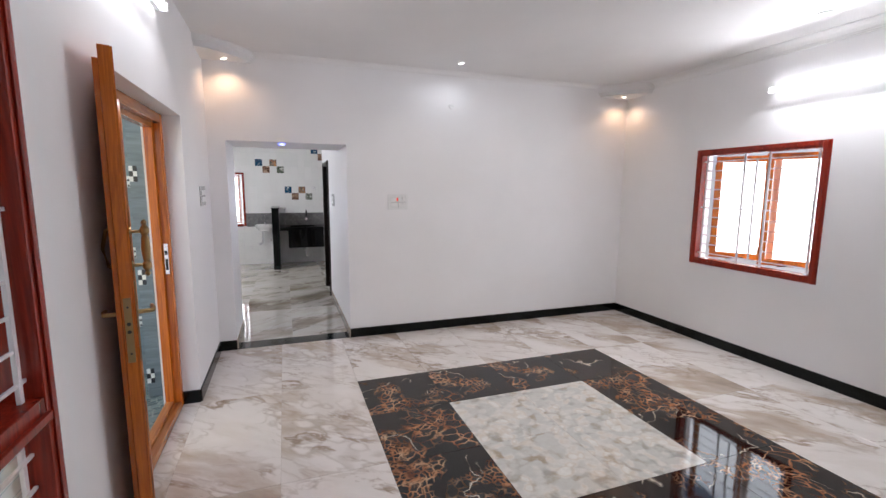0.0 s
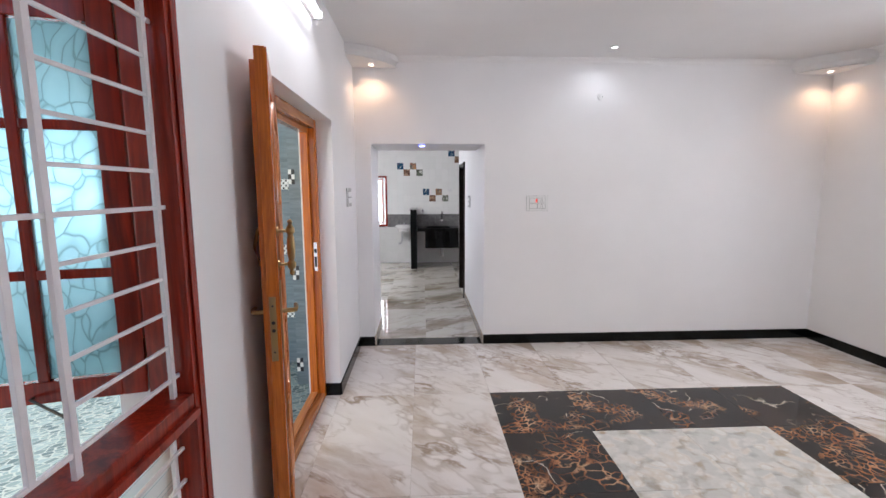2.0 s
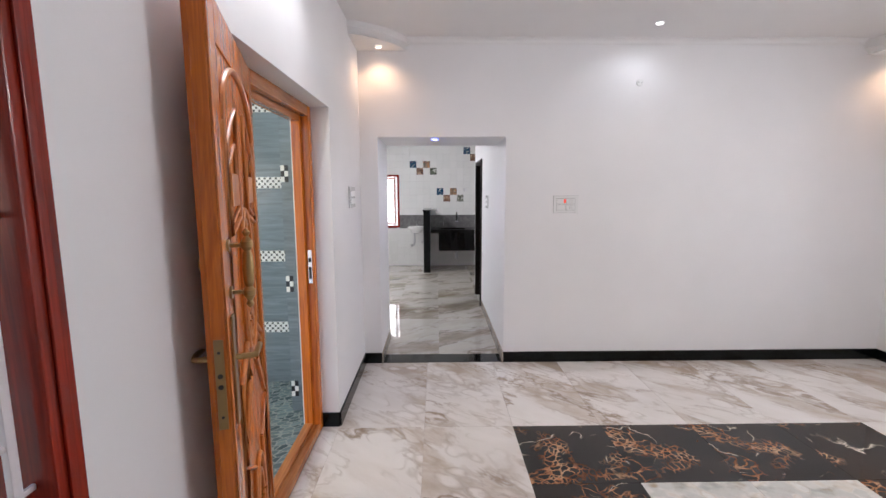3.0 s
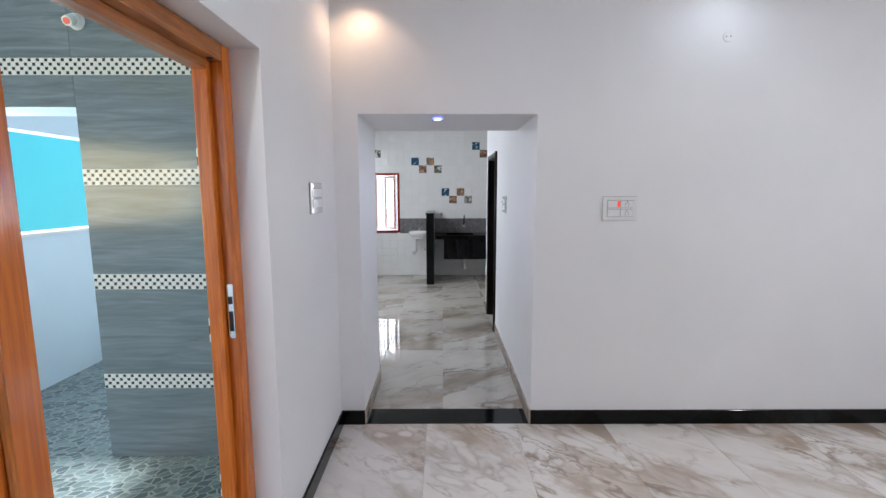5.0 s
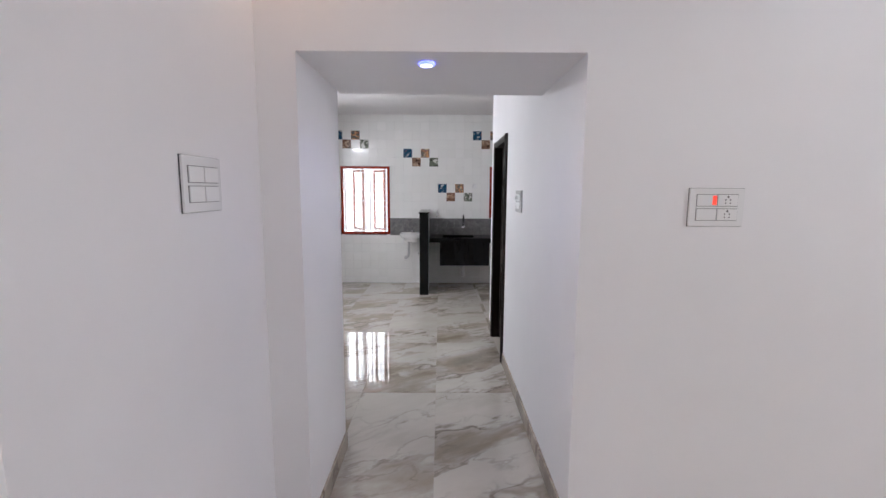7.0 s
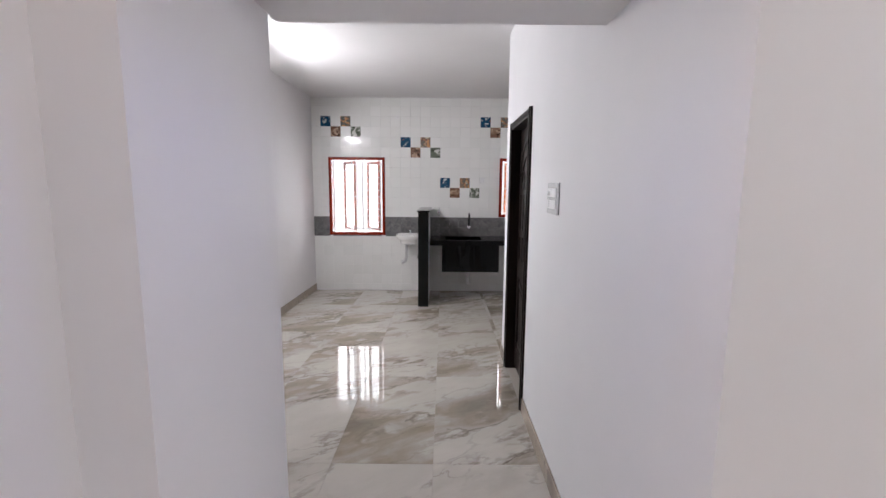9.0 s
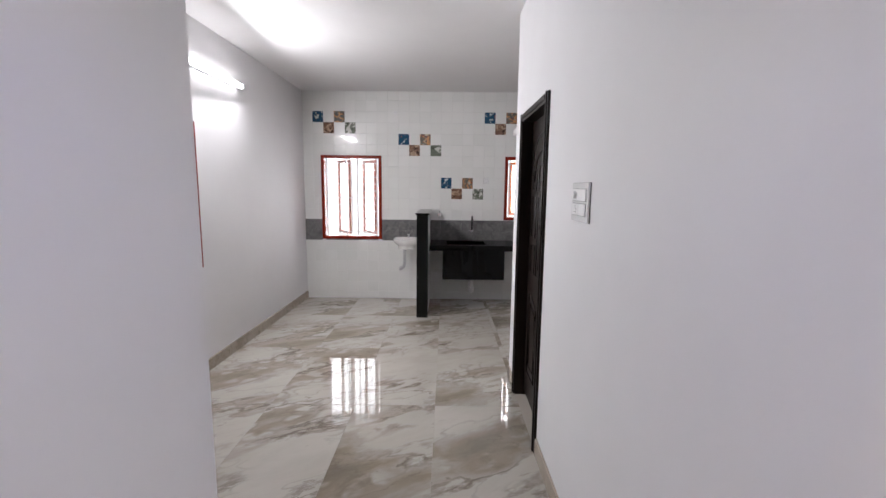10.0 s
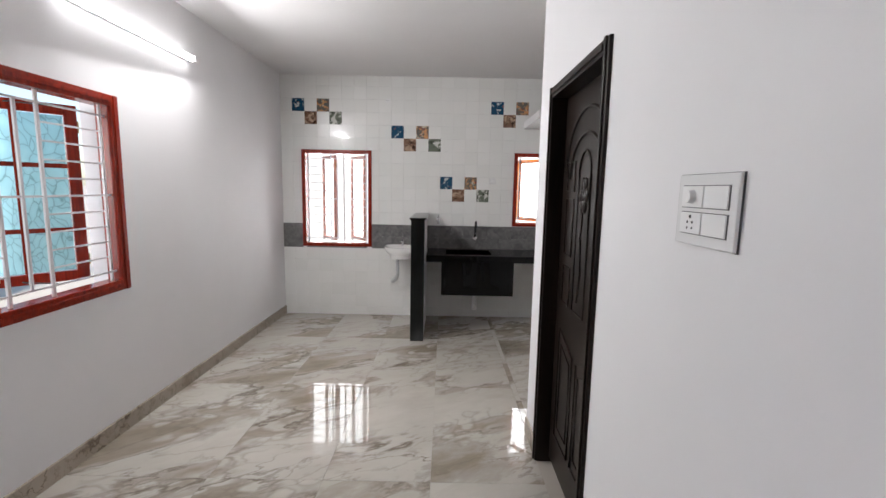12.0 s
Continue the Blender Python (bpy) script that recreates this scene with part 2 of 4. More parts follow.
def box(bm, x0, x1, y0, y1, z0, z1, bevel=0.0):
    r = bmesh.ops.create_cube(bm, size=1.0)
    vs = r["verts"]
    for v in vs:
        v.co = Vector((x0 + (v.co.x + 0.5) * (x1 - x0), y0 + (v.co.y + 0.5) * (y1 - y0), z0 + (v.co.z + 0.5) * (z1 - z0)))
    if bevel:
        es = list({e for v in vs for e in v.link_edges})
        bmesh.ops.bevel(bm, geom=es, offset=bevel, segments=2, affect="EDGES", profile=0.6)
    return bm


def boxes(*specs, bevel=0.0):
    bm = bmesh.new()
    for s in specs:
        box(bm, *s, bevel=bevel)
    return bm


def tube(bm, a, b, r, seg=12, r2=None):
    a, b = Vector(a), Vector(b)
    d = b - a
    m = Matrix.Translation((a + b) / 2) @ d.to_track_quat("Z", "Y").to_matrix().to_4x4()
    bmesh.ops.create_cone(bm, cap_ends=True, segments=seg, radius1=r, radius2=r if r2 is None else r2, depth=d.length, matrix=m)
    return bm


def smooth_path(bm, points, r, seg=10):
    """A round rod swept along points."""
    rings = []
    pts = [Vector(p) for p in points]
    for i, p in enumerate(pts):
        d = (pts[min(i + 1, len(pts) - 1)] - pts[max(i - 1, 0)]).normalized()
        q = d.to_track_quat("Z", "Y")
        rings.append([bm.verts.new(p + q @ Vector((r * math.cos(a), r * math.sin(a), 0))) for a in [2 * math.pi * k / seg for k in range(seg)]])
    for a, b in zip(rings, rings[1:]):
        for k in range(seg):
            bm.faces.new((a[k], a[(k + 1) % seg], b[(k + 1) % seg], b[k]))
    bm.faces.new(rings[0][::-1])
    bm.faces.new(rings[-1])
    return bm


def part(name, bm, mat, parent=None, label="", smooth=False, kind="", pose_=None):
    me = bpy.data.meshes.new(name)
    bmesh.ops.recalc_face_normals(bm, faces=bm.faces)
    bm.to_mesh(me)
    bm.free()
    me.materials.append(mat)
    if smooth:
        me.shade_smooth()
        me.set_sharp_from_angle(angle=radians(35))
    ob = new(name, me)
    if pose_ is not None:
        ob.matrix_basis = pose_
    if parent is not None:
        ob.parent = parent
    return tagged(ob, label=label, kind=kind)


def thing(name, label, category, m=None, group="", kind=""):
    e = new(name)
    e.empty_display_size = 0.1
    if m is not None:
        e.matrix_basis = m
    return tagged(e, label=label, category=category, group=group, kind=kind)


def wall(name, axis, t0, t1, u0, u1, z0, z1, holes=(), mat=None, label="white painted plaster wall"):
    """A wall whose thickness runs from t0 to t1 along axis, with rectangular holes (u0, u1, z0, z1) through it."""
    us = sorted({u0, u1, *[h[0] for h in holes], *[h[1] for h in holes]})
    zs = sorted({z0, z1, *[h[2] for h in holes], *[h[3] for h in holes]})
    bm = bmesh.new()
    at = (lambda t, u, z: (t, u, z)) if axis == "x" else (lambda t, u, z: (u, t, z))
    verts = {}

    def vert(t, i, j):
        if (t, i, j) not in verts:
            verts[t, i, j] = bm.verts.new(at(t, us[i], zs[j]))
        return verts[t, i, j]

    full = {}
    for i in range(len(us) - 1):
        for j in range(len(zs) - 1):
            cu, cz = (us[i] + us[i + 1]) / 2, (zs[j] + zs[j + 1]) / 2
            full[i, j] = not any(h[0] < cu < h[1] and h[2] < cz < h[3] for h in holes)
    for (i, j), f in full.items():
        if not f:
            continue
        for t in (t0, t1):
            bm.faces.new((vert(t, i, j), vert(t, i + 1, j), vert(t, i + 1, j + 1), vert(t, i, j + 1)))
        for di, dj, a, b in ((-1, 0, (i, j), (i, j + 1)), (1, 0, (i + 1, j), (i + 1, j + 1)), (0, -1, (i, j), (i + 1, j)), (0, 1, (i, j + 1), (i + 1, j + 1))):
            if not full.get((i + di, j + dj), False):
                bm.faces.new((vert(t0, *a), vert(t0, *b), vert(t1, *b), vert(t1, *a)))
    return tagged(part(name, bm, mat or WHITE), label=label, kind="structure")


# ---- structure ----
XL, XR, YB, ZC = -0.18, 4.74, -6.3, 2.93
XD, YD, ZD, XP, PB = -1.42, 5.986, 2.835, 1.13, 0.8
XJ, PW = -0.02, 0.72
YS, FALL = 1.45, 0.0185


def floor_z(y):
    """The dining and kitchen floor falls gently towards the back wall."""
    return -FALL * max(0.0, y - YS)


DOOR_Y0, DOOR_Y1, NICHE_Y0 = -2.15, -1.135, -2.69
wall("wall_west", "x", XL - 0.25, XL, YB, 0, 0, ZC, [(NICHE_Y0, DOOR_Y1, 0, 2.155), (-4.37, -3.26, 0.42, 2.2)])
bm = bmesh.new()
ring = ((XL - 0.25, DOOR_Y0), (XL - 0.117, DOOR_Y0), (XL - 0.0005, NICHE_Y0 + 0.001), (XL - 0.25, NICHE_Y0 + 0.001))
lo, hi = [bm.verts.new((x, y, 0)) for x, y in ring], [bm.verts.new((x, y, 2.1545)) for x, y in ring]
for k in range(4):
    bm.faces.new((lo[k], lo[(k + 1) % 4], hi[(k + 1) % 4], hi[k]))
bm.faces.new(lo)
bm.faces.new(hi)
tagged(part("wall_reveal_splayed", bm, WHITE), label="white splayed plaster reveal beside the main door", kind="structure")
wall("wall_east", "x", XR, XR + 0.23, YB, 0, 0, ZC, [(-2.4, -1.13, 0.85, 2.07)])
wall("wall_south", "y", YB - 0.23, YB, XL - 0.25, XR + 0.23, 0, ZC)
wall("wall_north", "y", 0, 0.23, XP, XR + 0.23, 0, ZC + 0.15)
wall("wall_north_upper", "y", 0, PB, XJ, XP, 2.1, ZC + 0.15)
wall("wall_passage_west", "y", 0, PW, XD - 0.23, XJ, 0, ZC + 0.15)
wall("wall_passage_east", "x", XP, XP + 0.15, 0.23, 3.2, -0.12, ZC, [(2.07, 2.92, -0.1, 2.05)])
wall("wall_dining_west", "x", XD - 0.23, XD, PW, YD, -0.12, ZC, [(1.99, 3.25, 0.86, 2.03)])
wall("wall_kitchen_north", "y", YD, YD + 0.23, XD - 0.23, 4.0, -0.12, ZC, [(-1.18, -0.325, 0.785, 1.965), (1.41, 2.35, 1.075, 1.965)])
wall("wall_kitchen_east", "x", 3.77, 4.0, 3.2, YD, -0.12, ZC)
wall("wall_kitchen_south", "y", 3.05, 3.2, XP + 0.15, 4.0, -0.12, ZC)
wall("wall_bedroom_east", "x", 3.77, 4.0, 0.23, 3.05, 0, ZC)
LB = "white painted plaster ceiling"
tagged(part("ceiling_living", boxes((XL - 0.25, XR + 0.23, YB - 0.23, 0, ZC, ZC + 0.15)), CEIL), label=LB, kind="structure")
tagged(part("ceiling_dining", boxes((XD - 0.23, 4.0, PB, YD + 0.23, ZD, ZD + 0.15), (XD - 0.23, XJ, PW, PB, ZD, ZD + 0.15)), CEIL), label=LB, kind="structure")
bm = boxes((XD - 0.23, XR + 0.23, 0, YS, -0.3, -0.004), (XL - 0.25, XR + 0.23, YB - 0.23, 0, -0.3, -0.004))
box(bm, XD - 0.23, 4.0, YS, YD + 0.23, -0.3, -0.004)
for v in bm.verts:
    if v.co.z > -0.1:
        v.co.z += floor_z(v.co.y)
floor = tagged(part("floor", bm, GROUT),
               label="grout bed under glossy marble-look floor tiles", kind="structure")


def moulding(name, path, profile, mat, closed=False, label="", parent=None, kind="structure"):
    """A strip swept along a straight pair of points, profile in (out, z) with out measured along the inward normal."""
    bm = bmesh.new()
    (ax, ay), (bx, by), (nx, ny) = path
    ring_a = [bm.verts.new((ax + nx * o, ay + ny * o, z + floor_z(ay))) for o, z in profile]
    ring_b = [bm.verts.new((bx + nx * o, by + ny * o, z + floor_z(by))) for o, z in profile]
    n = len(profile)
    for i in range(n):
        bm.faces.new((ring_a[i], ring_a[(i + 1) % n], ring_b[(i + 1) % n], ring_b[i]))
    bm.faces.new(ring_a[::-1])
    bm.faces.new(ring_b)
    return part(name, bm, mat, parent, label, kind=kind)


SK = [(0, 0), (0.012, 0), (0.012, 0.096), (0.009, 0.1), (0, 0.1)]
BL, BD = "black granite skirting along the white wall", "brown grey marble tile skirting along the white wall"
for a, b, nrm in (((XL, 0), (XJ, 0), (0, -1)), ((XP, 0), (XR, 0), (0, -1)), ((XR, 0), (XR, YB), (-1, 0)),
                  ((XL, 0), (XL, DOOR_Y1), (1, 0)), ((XL - 0.12, DOOR_Y1), (XL, DOOR_Y1), (0, -1)), ((XL, NICHE_Y0), (XL, YB), (1, 0)), ((XL - 0.118, DOOR_Y0), (XL - 0.002, NICHE_Y0), (0.975, 0.21))):
    moulding("baseboard_living", (a, b, nrm), SK, BLACK, label=BL)
SKIRT = marble("brown_grey_skirting_tile", (0.40, 0.34, 0.28), (0.25, 0.20, 0.16), (0.12, 0.08, 0.05), 2.0, 0.12)
for a, b, nrm in (((XJ, 0.004), (XJ, PW), (1, 0)), ((XP, 0.004), (XP, YS), (-1, 0)), ((XP, YS), (XP, 2.06), (-1, 0)), ((XP, 2.93), (XP, 3.2), (-1, 0)),
                  ((XD, PW), (XD, YS), (1, 0)), ((XD, YS), (XD, YD), (1, 0)), ((XJ, PW), (XD, PW), (0, 1))):
    moulding("baseboard_dining", (a, b, nrm), SK, SKIRT, label=BD)

# cornice with double beads along the ceiling of the living room
COVE = [(0, -0.085), (0.007, -0.085), (0.010, -0.079), (0.007, -0.073), (0.007, -0.067), (0.010, -0.062), (0.007, -0.056), (0.012, -0.046),
        (0.024, -0.028), (0.046, -0.012), (0.060, -0.007), (0.066, -0.010), (0.072, -0.007), (0.080, -0.007), (0.086, -0.010), (0.092, -0.006), (0.092, 0), (0, 0)]
for a, b, nrm, k in (((XL, 0), (XR, 0), (0, -1), 0.6), ((XR, 0), (XR, YB), (-1, 0), 1.0)):
    moulding("cornice", (a, b, nrm), [(o * k, ZC + z * k) for o, z in COVE], CEIL, label="white plaster cove cornice with double beads")


def corner_corbel(name, cx, cy, sx, leg, zb, label):
    """A plaster box across a ceiling corner, with a gently curved front and a flared foot."""
    bm = bmesh.new()
    prof = [(1.00, ZC - 0.001), (1.00, zb + 0.05), (0.94, zb + 0.03), (0.90, zb + 0.012), (0.97, zb)]
    seg = 12
    rows = []
    for f, z in prof:
        row = []
        for i in range(seg + 1):
            a = i / seg
            bulge = 1 + 0.22 * math.sin(math.pi * a)
            row.append(bm.verts.new((cx + sx * leg * f * (1 - a) * bulge, cy - leg * f * a * bulge, z)))
        row.append(bm.verts.new((cx, cy, z)))
        rows.append(row)
    n = seg + 2
    for r, q in zip(rows, rows[1:]):
        for i in range(n):
            bm.faces.new((r[i], r[(i + 1) % n], q[(i + 1) % n], q[i]))
    bm.faces.new(rows[0])
    bm.faces.new(rows[-1])
    return part(name, bm, CEIL, None, label, kind="structure")


corner_corbel("trim_corner_west", XL, 0, 1, 0.45, 2.83, "white curved plaster corner box holding a warm lamp")
corner_corbel("trim_corner_east", XR, 0, -1, 0.46, 2.80, "white curved plaster corner box holding a warm lamp")

# ---- small lamps, switches ----
GLOW_WARM, GLOW_WHITE, GLOW_BLUE, GLOW_TUBE = material("warm_lamp_glow"), material("white_lamp_glow"), material("blue_lamp_ring"), material("tube_lamp_glow")
for m, c, s in ((GLOW_WARM, (1, 0.8, 0.62), 6), (GLOW_WHITE, (0.95, 0.97, 1), 6), (GLOW_TUBE, (0.97, 0.98, 1), 7), (GLOW_BLUE, (0.05, 0.08, 1.0), 3)):
    m.node_tree.nodes["Principled BSDF"].inputs["Emission Color"].default_value = (*c, 1)
    m.node_tree.nodes["Principled BSDF"].inputs["Emission Strength"].default_value = s
CHROME = material("chrome", 0.12, 1.0, (0.75, 0.75, 0.77))
BRASS = material("aged_brass", 0.28, 1.0, (0.42, 0.29, 0.13))
DARKHOLE = material("dark_recess", 0.6, color=(0.02, 0.02, 0.02))
SEAM = material("grey_seam", 0.6, color=(0.16, 0.16, 0.16))
RED = material("red_plastic", 0.3, color=(0.65, 0.03, 0.03))
REDGLOW = material("red_neon_switch", 0.3, color=(0.7, 0.05, 0.03))
REDGLOW.node_tree.nodes["Principled BSDF"].inputs["Emission Color"].default_value = (1, 0.08, 0.05, 1)
REDGLOW.node_tree.nodes["Principled BSDF"].inputs["Emission Strength"].default_value = 0.6


def downlight(x, y, z, r, glow, label, ring=PLASTIC):
    e = thing("ceiling_downlight", label, "ceiling lamp", pose(x, y, z), "recessed ceiling lamps")
    bm = bmesh.new()
    seg = 28
    for (r0, z0), (r1, z1) in zip([(r * 0.70, -0.002), (r, -0.001), (r * 1.0, -0.008), (r * 0.78, -0.012)], [(r, -0.001), (r, -0.008), (r * 0.78, -0.012), (r * 0.70, -0.002)]):
        a = [bm.verts.new((r0 * math.cos(2 * math.pi * k / seg), r0 * math.sin(2 * math.pi * k / seg), z0)) for k in range(seg)]
        b = [bm.verts.new((r1 * math.cos(2 * math.pi * k / seg), r1 * math.sin(2 * math.pi * k / seg), z1)) for k in range(seg)]
        for k in range(seg):
            bm.faces.new((a[k], a[(k + 1) % seg], b[(k + 1) % seg], b[k]))
    bmesh.ops.remove_doubles(bm, verts=bm.verts, dist=0.0005)
    part("bezel", bm, ring, e, smooth=True)
    bm = bmesh.new()
    bmesh.ops.create_cone(bm, cap_ends=True, segments=24, radius1=r * 0.62, radius2=r * 0.70, depth=0.006, matrix=Matrix.Translation((0, 0, -0.006)))
    part("lens", bm, glow, e, "glowing lens", smooth=True)
    return e


downlight(0.02, -0.13, 2.828, 0.032, GLOW_WARM, "small round warm downlight under the plaster corner box")
downlight(4.56, -0.15, 2.798, 0.032, GLOW_WARM, "small round warm downlight under the plaster corner box")
downlight(2.26, -0.40, ZC, 0.036, GLOW_WHITE, "small round white downlight in the white ceiling")
downlight(4.25, -2.53, ZC, 0.045, GLOW_WHITE, "small round white downlight in the white ceiling")
downlight(0.49, 0.16, 2.1, 0.034, GLOW_WHITE, "small round downlight with glowing blue rim in the passage soffit", GLOW_BLUE)


def tube_light(m, label):
    """A LED batten 1.2 m long; local x along, y out of the wall, z up."""
    e = thing("tube_light", label, "tube light", m, "wall tube lights")
    part("batten", boxes((-0.61, 0.61, 0, 0.028, -0.02, 0.02), bevel=0.004), PLASTIC, e)
    bm = bmesh.new()
    tube(bm, (-0.59, 0.042, -0.002), (0.59, 0.046, -0.002), 0.022, 20)
    part("diffuser", bm, GLOW_TUBE, e, "glowing diffuser", smooth=True)
    for sx in (-1, 1):
        part("end_cap", boxes((min(sx * 0.59, sx * 0.615), max(sx * 0.59, sx * 0.615), 0.002, 0.070, -0.026, 0.024), bevel=0.005), PLASTIC, e)
    return e


tube_light(pose(XL, -2.24, 2.71, 0, 0, -90), "white glowing tube light high on the white wall above the door")
tube_light(pose(XR, -2.47, 2.55, 0, 0, 90), "white glowing tube light high on the white wall above the window")
tube_light(pose(XD, 3.44, 2.468, 0, 0, -90), "white glowing tube light high on the dining wall above the window")


GLOSSY = material("glossy_white_plastic", 0.08, color=(0.80, 0.80, 0.80))
RIM = material("dark_plate_rim", 0.3, color=(0.06, 0.06, 0.065))


def switch_board(m, w, h, modules, label):
    """A wall plate; local x along the wall, y out, z up. modules: rows of (x0, x1, z0, z1, kind)."""
    e = thing("switch_board", label, "switch board", m)
    part("plate_rim", boxes((-w / 2 - 0.001, w / 2 + 0.001, 0, 0.004, -h / 2 - 0.001, h / 2 + 0.001)), RIM, e, "dark rim behind the plate")
    part("plate", boxes((-w / 2, w / 2, 0, 0.011, -h / 2, h / 2), bevel=0.003), GLOSSY, e)
    for x0, x1, z0, z1, kind in modules:
        part("module_gap", boxes((x0 - 0.002, x1 + 0.002, 0.011, 0.0122, z0 - 0.002, z1 + 0.002)), SEAM, e, "grey seam round the module")
        sub = part("socket" if kind == "socket" else "switch_rocker", boxes((x0, x1, 0.0122, 0.0155, z0, z1), bevel=0.0012), PLASTIC, e)
        cx, cz = (x0 + x1) / 2, (z0 + z1) / 2
        if kind == "socket":
            bm = bmesh.new()
            for dx, dz, r in ((0, 0.014, 0.0042), (-0.0095, 0.002, 0.003), (0.0095, 0.002, 0.003), (-0.0095, -0.011, 0.0027), (0.0095, -0.011, 0.0027)):
                tube(bm, (cx + dx, 0.015, cz + dz), (cx + dx, 0.0163, cz + dz), r, 10)
            part("pin_hole", bm, DARKHOLE, sub, "dark socket pin holes")
        elif kind == "red":
            part("indicator", boxes((x0 + 0.002, x0 + 0.019, 0.0155, 0.0165, z0 + 0.004, z1 - 0.004), bevel=0.0003), REDGLOW, sub, "red glowing indicator switch")
        elif kind == "knob":
            bm = bmesh.new()
            tube(bm, (cx, 0.015, cz), (cx, 0.027, cz), 0.016, 20, 0.013)
            part("knob", bm, PLASTIC, sub, smooth=True)
    return e


QU = [(-0.083, -0.002, 0.006, 0.052), (0.002, 0.083, 0.006, 0.052), (-0.083, -0.002, -0.052, -0.006), (0.002, 0.083, -0.052, -0.006)]
switch_board(pose(1.682, 0, 1.497, 0, 0, 180), 0.225, 0.155,
             [(*QU[1], "red"), (*QU[0], "socket"), (*QU[3], "switch"), (*QU[2], "socket")],
             "white switch and socket board with a red indicator")
switch_board(pose(XL, -0.46, 1.575, 0, 0, -90), 0.215, 0.165,
             [(*QU[0], "switch"), (*QU[1], "switch"), (*QU[2], "switch"), (*QU[3], "switch")],
             "white four module board beside the main door")
switch_board(pose(XP, 1.431, 1.482, 0, 0, 90), 0.215, 0.155,
             [(*QU[1], "knob"), (*QU[0], "switch"), (*QU[3], "socket"), (*QU[2], "switch")],
             "glossy white board with a fan regulator on the passage wall")
switch_board(pose(1.15, YD - 0.008, 1.63, 0, 0, 180), 0.075, 0.07, [(-0.018, 0.018, -0.018, 0.018, "switch")], "small white switch plate on the tiled kitchen wall")


def wall_cap(x, y, z, r, label):
    bm = bmesh.new()
    tube(bm, (0, 0, 0), (0, -0.006, 0), r, 24, r * 0.92)
    e = thing("junction_cap", label, "junction cap", pose(x, y, z))
    part("cover", bm, PLASTIC, e, smooth=True)
    bm = bmesh.new()
    for dx in (-0.4, 0.4):
        tube(bm, (dx * r, -0.005, 0), (dx * r, -0.009, 0), 0.004, 8)
    part("screw", bm, SEAM, e, "grey screw heads")


wall_cap(2.307, 0, 2.566, 0.033, "round white junction box cover on the white wall")
wall_cap(-0.13, YD - 0.008, 2.55, 0.028, "round white junction box cover on the tiled wall")

# ---- windows ----
FROST = material("pebbled_frosted_glass", 0.55, color=(0.86, 0.95, 0.97))
n = Nodes(FROST)
n.b.inputs["Transmission Weight"].default_value = 0.85
n.b.inputs["IOR"].default_value = 1.3
v = n.coords((1, 1, 0.6), scatter=True)
vor = n.add("ShaderNodeTexVoronoi", Scale=21.0)
vor.feature = "DISTANCE_TO_EDGE"
wv = n.add("ShaderNodeTexNoise", Scale=5.0, Detail=2.0)
n.link(v, wv.inputs["Vector"])
sc = n.add("ShaderNodeVectorMath")
sc.operation = "SCALE"
sc.inputs["Scale"].default_value = 0.22
ad = n.add("ShaderNodeVectorMath")
n.link(wv.outputs["Color"], sc.inputs[0])
n.link(v, ad.inputs[0])
n.link(sc.outputs[0], ad.inputs[1])
n.link(ad.outputs[0], vor.inputs["Vector"])
edge = n.ramp(vor.outputs["Distance"], (0, G0), (0.07, G1))
n.color(n.ramp(vor.outputs["Distance"], (0.0, (0.10, 0.20, 0.23)), (0.05, (0.30, 0.52, 0.58)), (0.5, (0.38, 0.62, 0.68))))
n.bump(edge, 0.3, 0.002)
FROST2 = material("white_frosted_glass", 0.3, color=(0.95, 0.97, 0.98))
n = Nodes(FROST2)
n.b.inputs["Transmission Weight"].default_value = 0.95
n.b.inputs["IOR"].default_value = 1.1
n.bump(n.noise(n.coords(), 14, 3), 0.3, 0.003)
WOVEN = material("woven_pattern_glass", 0.35, color=(0.86, 0.93, 0.94))
n = Nodes(WOVEN)
n.b.inputs["Transmission Weight"].default_value = 0.85
v = n.coords((1, 1, 1), scatter=False)
cols = []
for axis, turn in (("Y", 0), ("Z", 0)):
    w = n.add("ShaderNodeTexWave", Scale=22.0, Distortion=0.6)
    w.bands_direction = axis
    n.link(v, w.inputs["Vector"])
    w2 = n.add("ShaderNodeTexWave", Scale=5.5, Distortion=0.0)
    w2.bands_direction = axis
    n.link(v, w2.inputs["Vector"])
    cols.append(n.mix(1.0, n.ramp(w.outputs["Fac"], (0.80, G0), (0.9, G1)), n.ramp(w2.outputs["Fac"], (0.45, G0), (0.55, G1)), "MULTIPLY"))
n.color(n.mix(n.mix(1.0, cols[0], cols[1], "LIGHTEN"), (0.86, 0.92, 0.93), (0.45, 0.58, 0.62)))


def frame_parts(e, w, h, t, depth, mat, name="window_frame"):
    """Four moulded members round (0..w, 0..h); local x along, y into the room, z up."""
    for x0, x1, z0, z1 in ((0, t, 0, h), (w - t, w, 0, h), (t, w - t, 0, t), (t, w - t, h - t, h)):
        part(name, boxes((x0, x1, -depth, 0.006, z0, z1), bevel=0.004), mat, e)
        i = 0.35 * t
        hx = x1 - x0 < z1 - z0
        part("bead", boxes((x0 + (i if hx else 0), x1 - (i if hx else 0), 0.006, 0.012, z0 + (0 if hx else i), z1 - (0 if hx else i)), bevel=0.002), mat, e)


